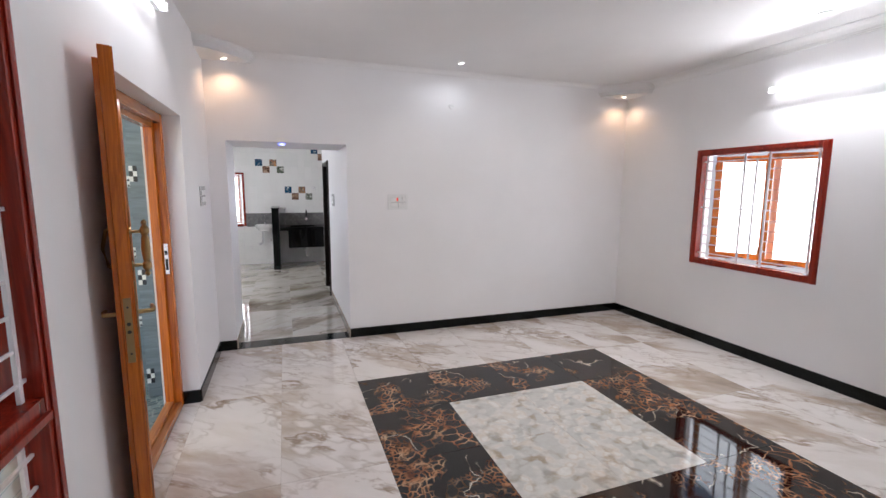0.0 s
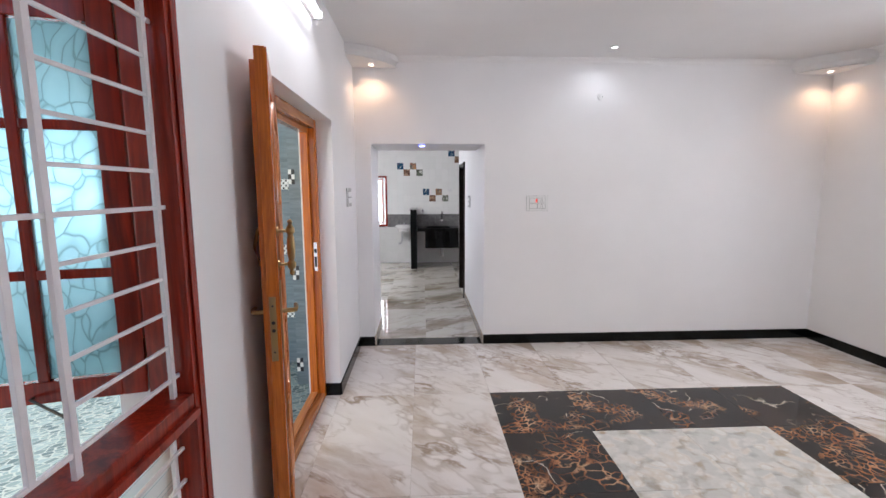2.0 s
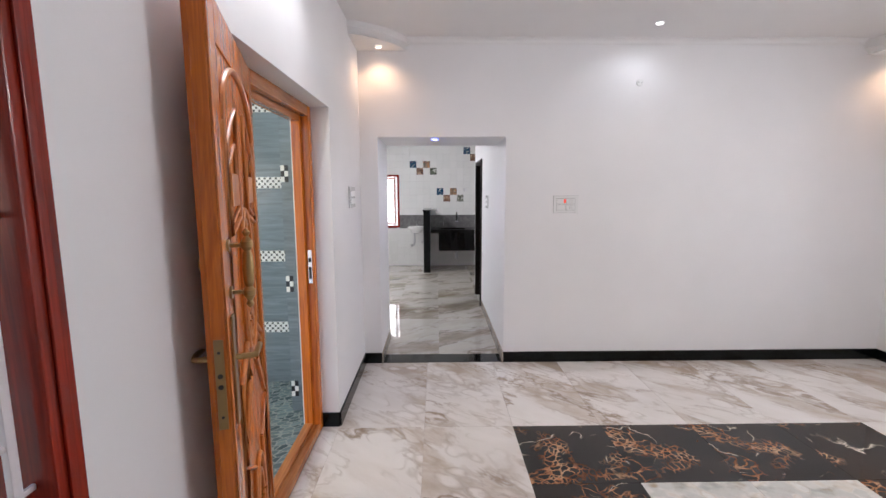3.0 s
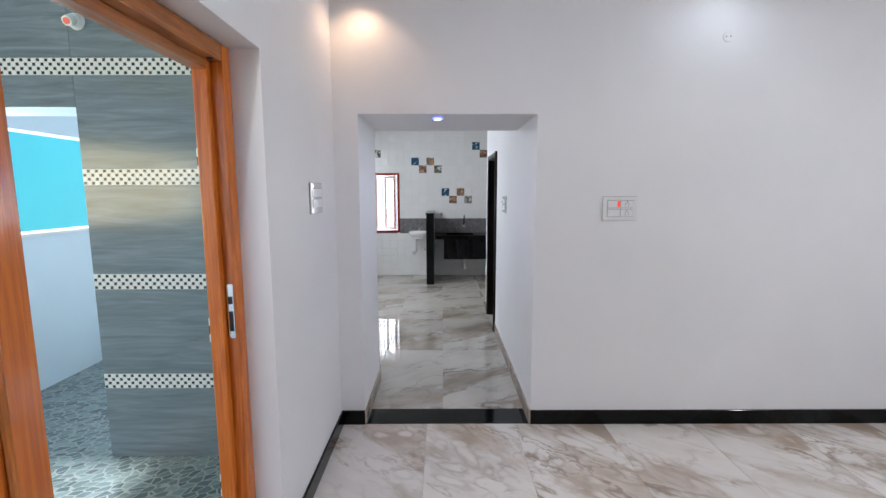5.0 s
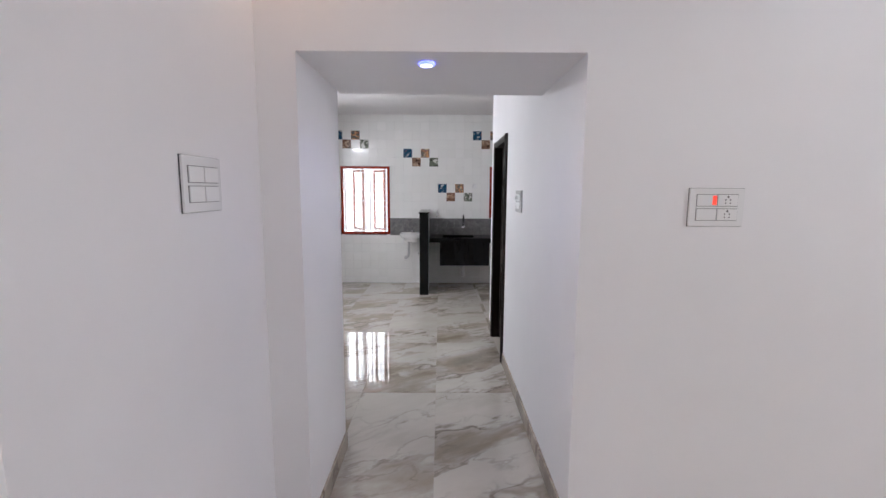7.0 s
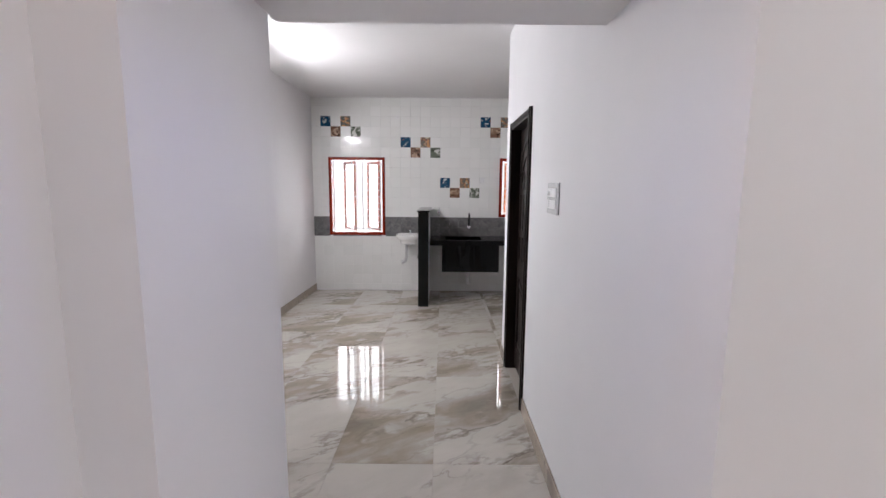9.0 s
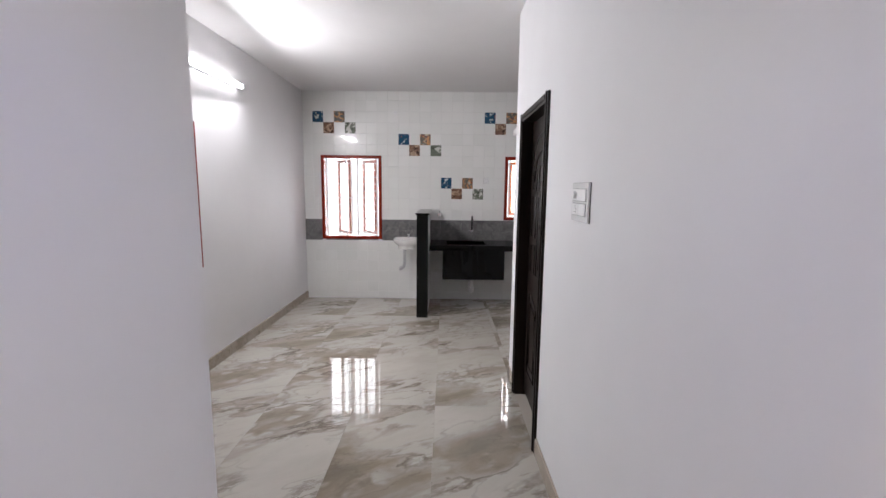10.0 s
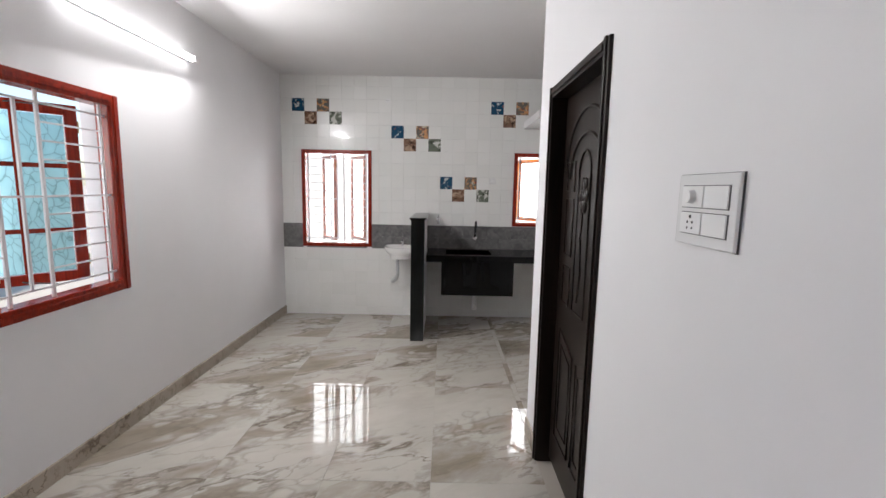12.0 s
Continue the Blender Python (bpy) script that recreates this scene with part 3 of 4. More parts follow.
def grille(e, x0, x1, z0, z1, za, zb, y, bars, r=0.0065):
    """Two ladders and a short middle rod between long cross rods."""
    w = x1 - x0
    xs = [x0 + 0.035 * w, x0 + 0.395 * w, x0 + 0.605 * w, x0 + 0.965 * w]

    def rod(a, b, rr=r):
        part("grille_bar", boxes((min(a[0], b[0]) - (rr if a[0] == b[0] else 0), max(a[0], b[0]) + (rr if a[0] == b[0] else 0), y - rr * 0.7, y + rr * 0.7,
                                  min(a[1], b[1]) - (rr if a[1] == b[1] else 0), max(a[1], b[1]) + (rr if a[1] == b[1] else 0)), bevel=0.0015), STEEL, e, "white painted steel grille bar")
    for x in xs:
        rod((x, z0), (x, z1), r * 1.35)
    rod(((x0 + x1) / 2, za), ((x0 + x1) / 2, zb), r * 1.2)
    for k in range(bars):
        z = za + (zb - za) * k / (bars - 1)
        if k in (0, bars // 2, bars - 1):
            rod((x0, z), (x1, z), r * 0.85)
        else:
            rod((xs[0], z), (xs[1], z), r * 0.75)
            rod((xs[2], z), (xs[3], z), r * 0.75)


def shutter(parent, hx, hy, ang, w, z0, z1, side, wood_mat, glass, cols=2, cuts=(0.27, 0.68), st=0.06):
    """A glazed shutter hinged at (hx, hy) of its window; side +1 runs along +x when shut, -1 along -x. ang: how far it stands open."""
    base = pose(hx, hy, 0, 0, 0, -ang if side > 0 else 180 + ang)
    mu, th = 0.026, 0.032
    s = part("shutter", boxes((0, st, -th / 2, th / 2, z0, z1), (w - st, w, -th / 2, th / 2, z0, z1), (st, w - st, -th / 2, th / 2, z0, z0 + st), (st, w - st, -th / 2, th / 2, z1 - st, z1), bevel=0.003),
             wood_mat, parent, "open glazed wooden shutter", pose_=base)
    iw = w - 2 * st
    xs = [st + iw * k / cols for k in range(cols + 1)]
    ih = z1 - z0 - 2 * st
    zs = [z0 + st, *[z0 + st + ih * c for c in cuts], z1 - st]
    for x in xs[1:-1]:
        part("muntin", boxes((x - mu / 2, x + mu / 2, -0.012, 0.012, zs[0], zs[-1]), bevel=0.003), wood_mat, s)
    for z in zs[1:-1]:
        for a, b in zip(xs, xs[1:]):
            part("muntin", boxes((a + (mu / 2 if a != xs[0] else 0), b - (mu / 2 if b != xs[-1] else 0), -0.012, 0.012, z - mu / 2, z + mu / 2), bevel=0.003), wood_mat, s)
    for a, b in zip(xs, xs[1:]):
        for c, d in zip(zs, zs[1:]):
            g = part("pane", boxes((a + 0.004, b - 0.004, -0.002, 0.002, c + 0.004, d - 0.004)), glass, s, "textured frosted glass pane")
            g.visible_shadow = False
    for z in (z0 + 0.12, z1 - 0.12):
        bm = bmesh.new()
        tube(bm, (-0.004, 0, z - 0.035), (-0.004, 0, z + 0.035), 0.006, 8)
        part("hinge", bm, BRASS, s, "brass butt hinge")
    bm = bmesh.new()
    sy = -1 if side < 0 else 1
    for z in (z0 + 0.02, z1 - 0.02):
        smooth_path(bm, [(w * 0.55, sy * 0.016, z), (w * 0.55, sy * 0.030, z), (w * 0.30, sy * 0.14, z - 0.01)], 0.004, 6)
    part("stay_hook", bm, DARKHOLE, s, "dark metal stay hooks")
    return s


# Red wood of the kitchen shutters, with the window glare mixed into its colour.
REDWOOD_GLARE = wood("glare_paled_red_wood", (0.36, 0.16, 0.12), (0.54, 0.29, 0.24), 0.4, coat=0.0)


def window(name, m, w, h, label, hinges, depth=0.09, hinge_y=-0.11, transom=None, frame_t=0.065, bars=11, cols=2, glass=None, sash=None, st=0.06, cuts=(0.27, 0.68)):
    e = thing(name, label, "window", m, kind="structure")
    frame_parts(e, w, h, frame_t, depth, REDWOOD)
    low = frame_t
    if transom:
        part("transom", boxes((frame_t, w - frame_t, -depth, 0.004, transom - 0.035, transom + 0.035), bevel=0.004), REDWOOD, e)
        low = transom + 0.035
        part("transom_lip", boxes((frame_t, w - frame_t, 0.004, 0.02, transom - 0.033, transom - 0.008), bevel=0.003), REDWOOD, e)
        g = part("pane", boxes((frame_t, w - frame_t, -0.075, -0.069, frame_t, transom - 0.035)), WOVEN, e, "pale woven pattern glass")
        g.visible_shadow = False
        zz = [frame_t + (transom - 0.035 - frame_t) * k / 5 for k in range(6)]
        for z in zz[1:-1]:
            part("grille_bar", boxes((frame_t, w - frame_t, -0.045, -0.035, z - 0.005, z + 0.005), bevel=0.002), STEEL, e, "white painted steel grille bar")
        for x in (frame_t + 0.03, w / 2, w - frame_t - 0.03):
            part("grille_bar", boxes((x - 0.009, x + 0.009, -0.057, -0.045, frame_t, transom - 0.035), bevel=0.002), STEEL, e, "white painted steel grille bar")
    top = h - frame_t
    grille(e, frame_t, w - frame_t, low, top, low + 0.055, top - 0.06, -0.035, bars)
    sw = (w - 2 * frame_t) / 2 - 0.003
    for hx, side, ang in hinges:
        shutter(e, hx, hinge_y, ang, sw, low + 0.006, top - 0.006, side, sash or REDWOOD, glass or FROST, cols, cuts, st)
    return e


# local x along the wall, local y into the room
window("window_1", pose(XL, -3.26, 0.42, 0, 0, -90), 1.11, 1.78, "tall red-brown wooden window, white grille, open frosted shutters", [(0.052, 1, 76), (0.545, 1, 76)], hinge_y=-0.128, transom=0.605, depth=0.12, cuts=(0.31, 0.726))
# teak sash: the orange glow of outside light is put into the red shutters' colour
window("window_2", pose(XR, -2.4, 0.85, 0, 0, 90), 1.27, 1.22, "red-brown wooden window, white grille, bright open shutters", [(1.165, -1, 32), (0.63, -1, 30)], hinge_y=-0.16, cols=1, cuts=(), glass=FROST2, sash=TEAK)
window("window_3", pose(XD, 3.25, 0.86, 0, 0, -90), 1.26, 1.17, "red-brown wooden window in the dining wall, white grille", [(0.067, 1, 38), (0.632, 1, 38)], hinge_y=-0.2)
window("window_4", pose(-0.325, YD - 0.008, 0.785, 0, 0, 180), 0.855, 1.18, "red-brown wooden kitchen window, open bright shutters", [(0.115, 1, 52), (0.49, 1, 52)], hinge_y=-0.2, cols=1, cuts=(), glass=FROST2, frame_t=0.045, sash=REDWOOD_GLARE, st=0.04)
# teak sash again, its orange standing for daylight on red wood
window("window_5", pose(2.35, YD - 0.008, 1.075, 0, 0, 180), 0.94, 0.89, "red-brown wooden window above the kitchen counter", [(0.12, 1, 52), (0.54, 1, 52)], hinge_y=-0.2, cols=1, cuts=(), glass=FROST2, frame_t=0.045, bars=9, sash=TEAK, st=0.045)

# ---- main door ----
door = thing("door_1", "varnished teak main door frame with threshold, door standing open", "door", pose(0, 0, 0), kind="structure")
FX0, FX1 = XL - 0.215, XL - 0.115
y0, y1, zt, jw = DOOR_Y0, DOOR_Y1, 2.155, 0.066
for a, b in ((y0, y0 + jw), (y1 - jw, y1)):
    part("door_jamb", boxes((FX0, FX1, a + 0.002, b - 0.002, 0, zt - 0.002), bevel=0.005), TEAK, door)
part("door_head", boxes((FX0, FX1, y0 + jw, y1 - jw, zt - jw, zt - 0.002), bevel=0.005), wood("varnished_teak_cross", (0.26, 0.07, 0.018), (0.50, 0.19, 0.055), along=1), door)
TEAKY = bpy.data.materials["varnished_teak_cross"]
part("threshold", boxes((FX0, FX1, y0 + jw, y1 - jw, 0, 0.05), bevel=0.006), TEAKY, door)
# stops on which the door shuts
part("door_stop", boxes((FX0, FX1 - 0.045, y0 + jw, y0 + jw + 0.03, 0.05, zt - jw), bevel=0.004), TEAK, door)
part("door_stop", boxes((FX0, FX1 - 0.045, y1 - jw - 0.030, y1 - jw, 0.05, zt - jw), bevel=0.004), TEAK, door)
part("door_stop", boxes((FX0, FX1 - 0.045, y0 + jw + 0.03, y1 - jw - 0.030, zt - jw - 0.035, zt - jw), bevel=0.004), TEAKY, door)
part("door_stop", boxes((FX0, FX1 - 0.045, y0 + jw + 0.03, y1 - jw - 0.030, 0.05, 0.075), bevel=0.004), TEAKY, door)
sp = part("strike_plate", boxes((FX1 - 0.038, FX1 - 0.012, y1 - jw - 0.003, y1 - jw, 1.03, 1.25), bevel=0.001), CHROME, door, "chrome strike plate")
part("latch_hole", boxes((FX1 - 0.033, FX1 - 0.017, y1 - jw - 0.0045, y1 - jw - 0.003, 1.06, 1.14), (FX1 - 0.033, FX1 - 0.017, y1 - jw - 0.0045, y1 - jw - 0.003, 1.17, 1.20)), DARKHOLE, sp, "dark latch hole")
bm = bmesh.new()
tube(bm, (FX1 - 0.02, y1 - jw - 0.05, zt - jw - 0.001), (FX1 - 0.02, y1 - jw - 0.05, zt - jw - 0.006), 0.012, 14)
part("bolt_socket", bm, DARKHOLE, door, "dark round bolt socket")

LW, LH, LT = 0.89, 2.095, 0.038
leaf = thing("door_leaf", "open carved teak door leaf with brass handles beside the white wall", "door", pose(-0.298, -2.068, 0.045, 0, 0, -74.1))
CARVE = wood("carved_teak", (0.30, 0.07, 0.014), (0.66, 0.23, 0.045), 0.3, scale=1.4)
part("panel_board", boxes((0, LW, -LT, 0, 0, LH), bevel=0.003), TEAK, leaf)
part("outer_panel", boxes((0.05, LW - 0.03, -LT - 0.018, -LT - 0.001, 0.05, LH - 0.04), bevel=0.002), TEAK, leaf, "raised outer panel of carved teak")
for a, b in ((0.0, 0.105), (LW - 0.105, LW)):
    part("stile", boxes((a + 0.002, b, 0, 0.006, 0.002, LH - 0.002), bevel=0.003), TEAK, leaf)
for a, b in ((0.002, 0.12), (LH - 0.12, LH - 0.002)):
    part("rail", boxes((0.105, LW - 0.105, 0, 0.006, a, b), bevel=0.003), TEAK, leaf)


def bead(points, r=0.009, name="carved_moulding", closed=True, y=0.005):
    bm = bmesh.new()
    pts = [(p[0], y, p[1]) for p in points]
    if closed:
        pts.append(pts[0])
    smooth_path(bm, pts, r, 8)
    return part(name, bm, CARVE, leaf, "carved teak moulding", smooth=True)


def oval(cx, cz, rx, rz, n=36, a0=0, a1=360):
    return [(cx + rx * math.cos(radians(a0 + (a1 - a0) * k / n)), cz + rz * math.sin(radians(a0 + (a1 - a0) * k / n))) for k in range(n + (a1 - a0 < 360))]


cx = 0.5 * LW
half = 0.5 * (LW - 0.21)
bead([(cx - half + 0.01, 0.14), (cx - half + 0.01, 1.78), *oval(cx, 1.78, half - 0.012, 0.19, 18, 180, 0)[1:-1], (cx + half - 0.01, 1.78), (cx + half - 0.01, 0.14)], 0.010)
for sgn in (-1, 1):
    a, b = cx + sgn * 0.09, cx + sgn * (half - 0.06)
    bead([(a, 1.50), (b, 1.46), (b, 1.72), (a + sgn * 0.07, 1.81), (a, 1.85)], 0.008)
    bead([(a + sgn * 0.025, 1.53), (b - sgn * 0.02, 1.49), (b - sgn * 0.02, 1.66), (a + sgn * 0.05, 1.73)], 0.006)
    bead([(a + sgn * 0.03, 1.08), (b, 1.00), (b, 0.74), (a, 0.95)], 0.008)
    bead([(a + sgn * 0.05, 1.04), (b - sgn * 0.02, 0.97), (b - sgn * 0.02, 0.80), (a + sgn * 0.03, 0.95)], 0.006)
    bead([(a + sgn * 0.02, 0.62), (b, 0.72), (b, 0.20), (a + sgn * 0.08, 0.18)], 0.008)
    part("raised_field", boxes((min(a, b) + 0.03, max(a, b) - 0.03, 0, 0.011, 1.54, 1.64), bevel=0.006), CARVE, leaf)
bead(oval(cx, 1.27, 0.125, 0.25), 0.011)
bead(oval(cx, 0.40, 0.115, 0.20), 0.010)
bead(oval(cx, 0.40, 0.07, 0.14), 0.007)
bm = bmesh.new()
rng = random.Random(5)
for k in range(110):
    a, q = rng.uniform(0, 2 * math.pi), math.sqrt(rng.random())
    u, z = cx + 0.095 * q * math.cos(a), 1.27 + 0.22 * q * math.sin(a)
    m = Matrix.Translation((u, 0.004, z)) @ Matrix.Rotation(rng.uniform(0, 3.14), 4, "Y") @ Matrix.Diagonal((rng.uniform(0.006, 0.013), 0.007, rng.uniform(0.014, 0.030), 1))
    bmesh.ops.create_icosphere(bm, subdivisions=2, radius=1, matrix=m)
part("carved_relief", bm, CARVE, leaf, "carved floral relief", smooth=True)
part("lock_face", boxes((LW, LW + 0.0025, -0.032, -0.008, 0.95, 1.20), bevel=0.001), BRASS, leaf, "brass lock face plate")
for z, r in ((0.985, 0.004), (1.07, 0.007), (1.10, 0.007), (1.165, 0.004)):
    bm = bmesh.new()
    tube(bm, (LW + 0.002, -0.02, z), (LW + 0.0038, -0.02, z), r, 10)
    part("lock_bolt", bm, DARKHOLE, leaf, "dark lock bolt")
for side in (1, -1):
    yb = 0.006 if side > 0 else -LT
    bp = part("back_plate", boxes((LW - 0.075, LW - 0.037, min(yb, yb + side * 0.006), max(yb, yb + side * 0.006), 0.94, 1.25), bevel=0.0025), BRASS, leaf, "long brass back plate")
    bm = bmesh.new()
    smooth_path(bm, [(LW - 0.056, yb, 1.13), (LW - 0.056, yb + side * 0.045, 1.13), (LW - 0.062, yb + side * 0.056, 1.13), (LW - 0.09, yb + side * 0.058, 1.132), (LW - 0.165, yb + side * 0.056, 1.124)], 0.0085, 10)
    part("lever", bm, BRASS, bp, "brass door lever", smooth=True)
bm = bmesh.new()
px = LW - 0.07
for z in (1.31, 1.44):
    smooth_path(bm, [(px, 0.004, z), (px, 0.05, z)], 0.006, 8)
    tube(bm, (px, 0.006, z), (px, 0.012, z), 0.018, 14)
prof = [(1.265, 0.003), (1.275, 0.011), (1.285, 0.006), (1.30, 0.016), (1.315, 0.016), (1.325, 0.009), (1.335, 0.013), (1.375, 0.016), (1.415, 0.013), (1.425, 0.009), (1.435, 0.016), (1.45, 0.016), (1.465, 0.006), (1.475, 0.011), (1.485, 0.003)]
for (za, ra), (zb, rb) in zip(prof, prof[1:]):
    bmesh.ops.create_cone(bm, cap_ends=True, segments=16, radius1=ra, radius2=rb, depth=zb - za, matrix=Matrix.Translation((px, 0.055, (za + zb) / 2)))
part("pull_handle", bm, BRASS, leaf, "turned brass pull handle", smooth=True)
bm = bmesh.new()
smooth_path(bm, [(LW - 0.16, -LT, 1.28), (LW - 0.16, -LT - 0.03, 1.30), (LW - 0.16, -LT - 0.045, 1.37), (LW - 0.16, -LT - 0.03, 1.44), (LW - 0.16, -LT, 1.46)], 0.007, 10)
part("bow_handle", bm, BRASS, leaf, "brass bow handle", smooth=True)
for z in (0.25, 1.0, 1.8):
    bm = bmesh.new()
    tube(bm, (-0.006, -0.008, z - 0.05), (-0.006, -0.008, z + 0.05), 0.008, 10)
    part("hinge", bm, BRASS, leaf, "brass butt hinge")
part("tower_bolt", boxes((LW - 0.12, LW - 0.10, -LT - 0.014, -LT, 1.80, 1.99), bevel=0.002), BRASS, leaf, "brass tower bolt")

# ---- dark door in the passage ----
dd = thing("door_2", "dark brown moulded door, shut, in the white passage wall", "door", pose(XP, 2.92, 0, 0, 0, 90), kind="structure")
W2, H2 = 0.85, 2.05
for a, b, c, d in ((-W2, -W2 + 0.055, -0.02, H2), (-0.055, 0, -0.035, H2), (-W2 + 0.055, -0.055, H2 - 0.055, H2)):
    part("door_frame", boxes((a, b, -0.12, 0.014, c, d), bevel=0.005), WENGE, dd, "dark brown door frame")
    i = 0.016
    hx = d - c > b - a
    part("bead", boxes((a + (i if hx else 0), b - (i if hx else 0), 0.014, 0.022, c + (0 if hx else i), d - (0 if hx else i)), bevel=0.003), WENGE, dd)
dl = part("door_panel", boxes((-W2 + 0.057, -0.057, -0.105, -0.065, 0.008, H2 - 0.057), bevel=0.002), WENGE, dd, "dark moulded door panel")


def dbead(points, r=0.006, closed=True):
    bm = bmesh.new()
    pts = [(p[0], -0.063, p[1]) for p in points]
    smooth_path(bm, pts + ([pts[0]] if closed else []), r, 8)
    part("moulding", bm, WENGE, dl, smooth=True)


c2 = -W2 / 2
for o in (0.0, 0.07):
    dbead(oval(c2, 1.62 - o * 0.6, 0.30 - o, 0.27 - o, 20, 0, 180), 0.007, False)
dbead([(c2 - 0.085, 0.95), (c2 - 0.085, 1.58), *oval(c2, 1.58, 0.085, 0.12, 12, 180, 0)[1:-1], (c2 + 0.085, 1.58), (c2 + 0.085, 0.95)], 0.005)
for sgn in (-1, 1):
    for za, zb in ((1.52, 1.66), (1.20, 1.48), (0.95, 1.14)):
        a, b = c2 + sgn * 0.15, c2 + sgn * 0.27
        dbead([(a, za), (b, za), (b, zb), (a, zb)], 0.005)
    dbead([(c2 + sgn * 0.27, 0.80), (c2 + sgn * 0.03, 0.72), (c2 + sgn * 0.03, 0.20), (c2 + sgn * 0.27, 0.20)], 0.006)
    dbead([(c2 + sgn * 0.23, 0.72), (c2 + sgn * 0.07, 0.67), (c2 + sgn * 0.07, 0.26), (c2 + sgn * 0.23, 0.26)], 0.004)
bm = bmesh.new()
for k in range(7):
    a = k * 2 * math.pi / 6
    q = 0.04 if k < 6 else 0
    bmesh.ops.create_icosphere(bm, subdivisions=2, radius=1, matrix=Matrix.Translation((c2 + q * math.cos(a), -0.063, 1.50 + q * 1.4 * math.sin(a))) @ Matrix.Diagonal((0.024, 0.010, 0.034, 1)))
part("flower_relief", bm, WENGE, dl, smooth=True)
bm = bmesh.new()
smooth_path(bm, [(c2, -0.063, 1.44), (c2 + 0.015, -0.063, 1.3), (c2 - 0.01, -0.063, 1.15), (c2 + 0.02, -0.063, 1.0)], 0.006, 8)
part("stem_relief", bm, WENGE, dl, smooth=True)

# ---- kitchen ----
wall_part = tagged(part("wall_partition", boxes((0.245, 0.365, 4.98, YD - 0.01, -0.09, 1.20)), WHITE), label="low white tiled partition wall beside the wash basin", kind="structure")
ptn = thing("granite_partition_cladding", "black granite front and cap on the low white partition", "granite cladding")
part("front_slab", boxes((0.236, 0.374, 4.961, 4.979, -0.068, 1.203), bevel=0.002), BLACK, ptn)
part("cap_slab", boxes((0.222, 0.388, 4.95, YD - 0.012, 1.204, 1.224), bevel=0.003), BLACK, ptn)

GRAN = material("black_speckled_granite", 0.06, color=(0.012, 0.012, 0.012))
GRAN.node_tree.nodes["Principled BSDF"].inputs["Specular IOR Level"].default_value = 0.18
n = Nodes(GRAN)
v = n.coords(scatter=False)
n.color(n.ramp(n.noise(v, 160, 3, 0.7), (0.60, (0.002, 0.002, 0.002)), (0.8, (0.02, 0.017, 0.015))))
SHEET = material("wavy_polished_black_granite", 0.04, color=(0.003, 0.003, 0.003))
n = Nodes(SHEET)
n.b.inputs["Specular IOR Level"].default_value = 0.2
n.bump(n.noise(n.coords((1, 0.25, 0.22), scatter=False), 6, 1), 1.0, 0.03)
ct = thing("kitchen_counter", "black granite kitchen counter with a boxed sink against grey tiles", "kitchen counter")
part("worktop", boxes((0.378, 0.60, 5.37, YD - 0.012, 0.785, 0.715), (0.60, 1.12, 5.37, 5.47, 0.785, 0.715), (0.60, 1.12, 5.86, YD - 0.012, 0.785, 0.715), (1.12, 3.76, 5.37, YD - 0.012, 0.785, 0.715)), GRAN, ct)
part("front_edge", boxes((0.378, 3.76, 5.352, 5.369, 0.72, 0.717), bevel=0.003), GRAN, ct)
part("sink_box", boxes((0.55, 1.36, 5.385, 5.40, 0.33, 0.784), (0.55, 0.565, 5.401, 5.95, 0.33, 0.784), (1.345, 1.36, 5.401, 5.95, 0.33, 0.784), (0.566, 1.344, 5.401, 5.95, 0.33, 0.345)), SHEET, ct, "glossy black granite sink box")
part("sink_bowl", boxes((0.58, 0.60, 5.45, 5.88, 0.56, 0.783), (1.12, 1.14, 5.45, 5.88, 0.56, 0.783), (0.6, 1.12, 5.45, 5.47, 0.56, 0.783), (0.6, 1.12, 5.86, 5.88, 0.56, 0.783), (0.6, 1.12, 5.47, 5.86, 0.56, 0.58)), BLACK, ct)
for x in (2.2, 3.4):
    part("support_slab", boxes((x, x + 0.03, 5.40, YD - 0.012, -0.09, 0.784)), GRAN, ct)
PVC = material("grey_plastic_pipe", 0.35, color=(0.5, 0.5, 0.51))
bm = bmesh.new()
smooth_path(bm, [(0.93, 5.52, 0.33), (0.93, 5.52, 0.20), (0.935, 5.54, 0.16), (0.95, 5.60, 0.14), (0.95, 5.75, 0.16), (0.95, YD - 0.012, 0.17)], 0.032, 14)
tube(bm, (0.93, 5.52, 0.29), (0.93, 5.52, 0.335), 0.036, 16)
tagged(part("sink_waste_pipe", bm, PVC, None, "grey plastic waste pipe below the black sink box", smooth=True), category="waste pipe")


def tap(x, z, y, long_, label):
    e = thing("tap", label, "tap", pose(x, y, z))
    bm = bmesh.new()
    tube(bm, (0, 0, 0), (0, -0.012, 0), 0.028, 18)
    tube(bm, (0, -0.01, 0), (0, -0.06, 0), 0.014, 14)
    part("body", bm, CHROME, e, "chrome tap body", smooth=True)
    bm = bmesh.new()
    if long_:
        smooth_path(bm, [(0, -0.05, 0.01), (0, -0.055, 0.10), (0, -0.07, 0.17), (0, -0.12, 0.20), (0, -0.16, 0.17), (0, -0.165, 0.13)], 0.012, 12)
        part("spout", bm, DARKCHROME, e, "dark curved spout", smooth=True)
    else:
        smooth_path(bm, [(0, -0.04, 0.0), (0, -0.08, -0.01), (0, -0.09, -0.05)], 0.011, 12)
        part("spout", bm, CHROME, e, "short chrome spout", smooth=True)
    bm = bmesh.new()
    smooth_path(bm, [(0, -0.04, 0.012), (0, -0.045, 0.04), (0, -0.075, 0.055)], 0.007, 10)
    part("handle", bm, CHROME, e, "chrome tap handle", smooth=True)


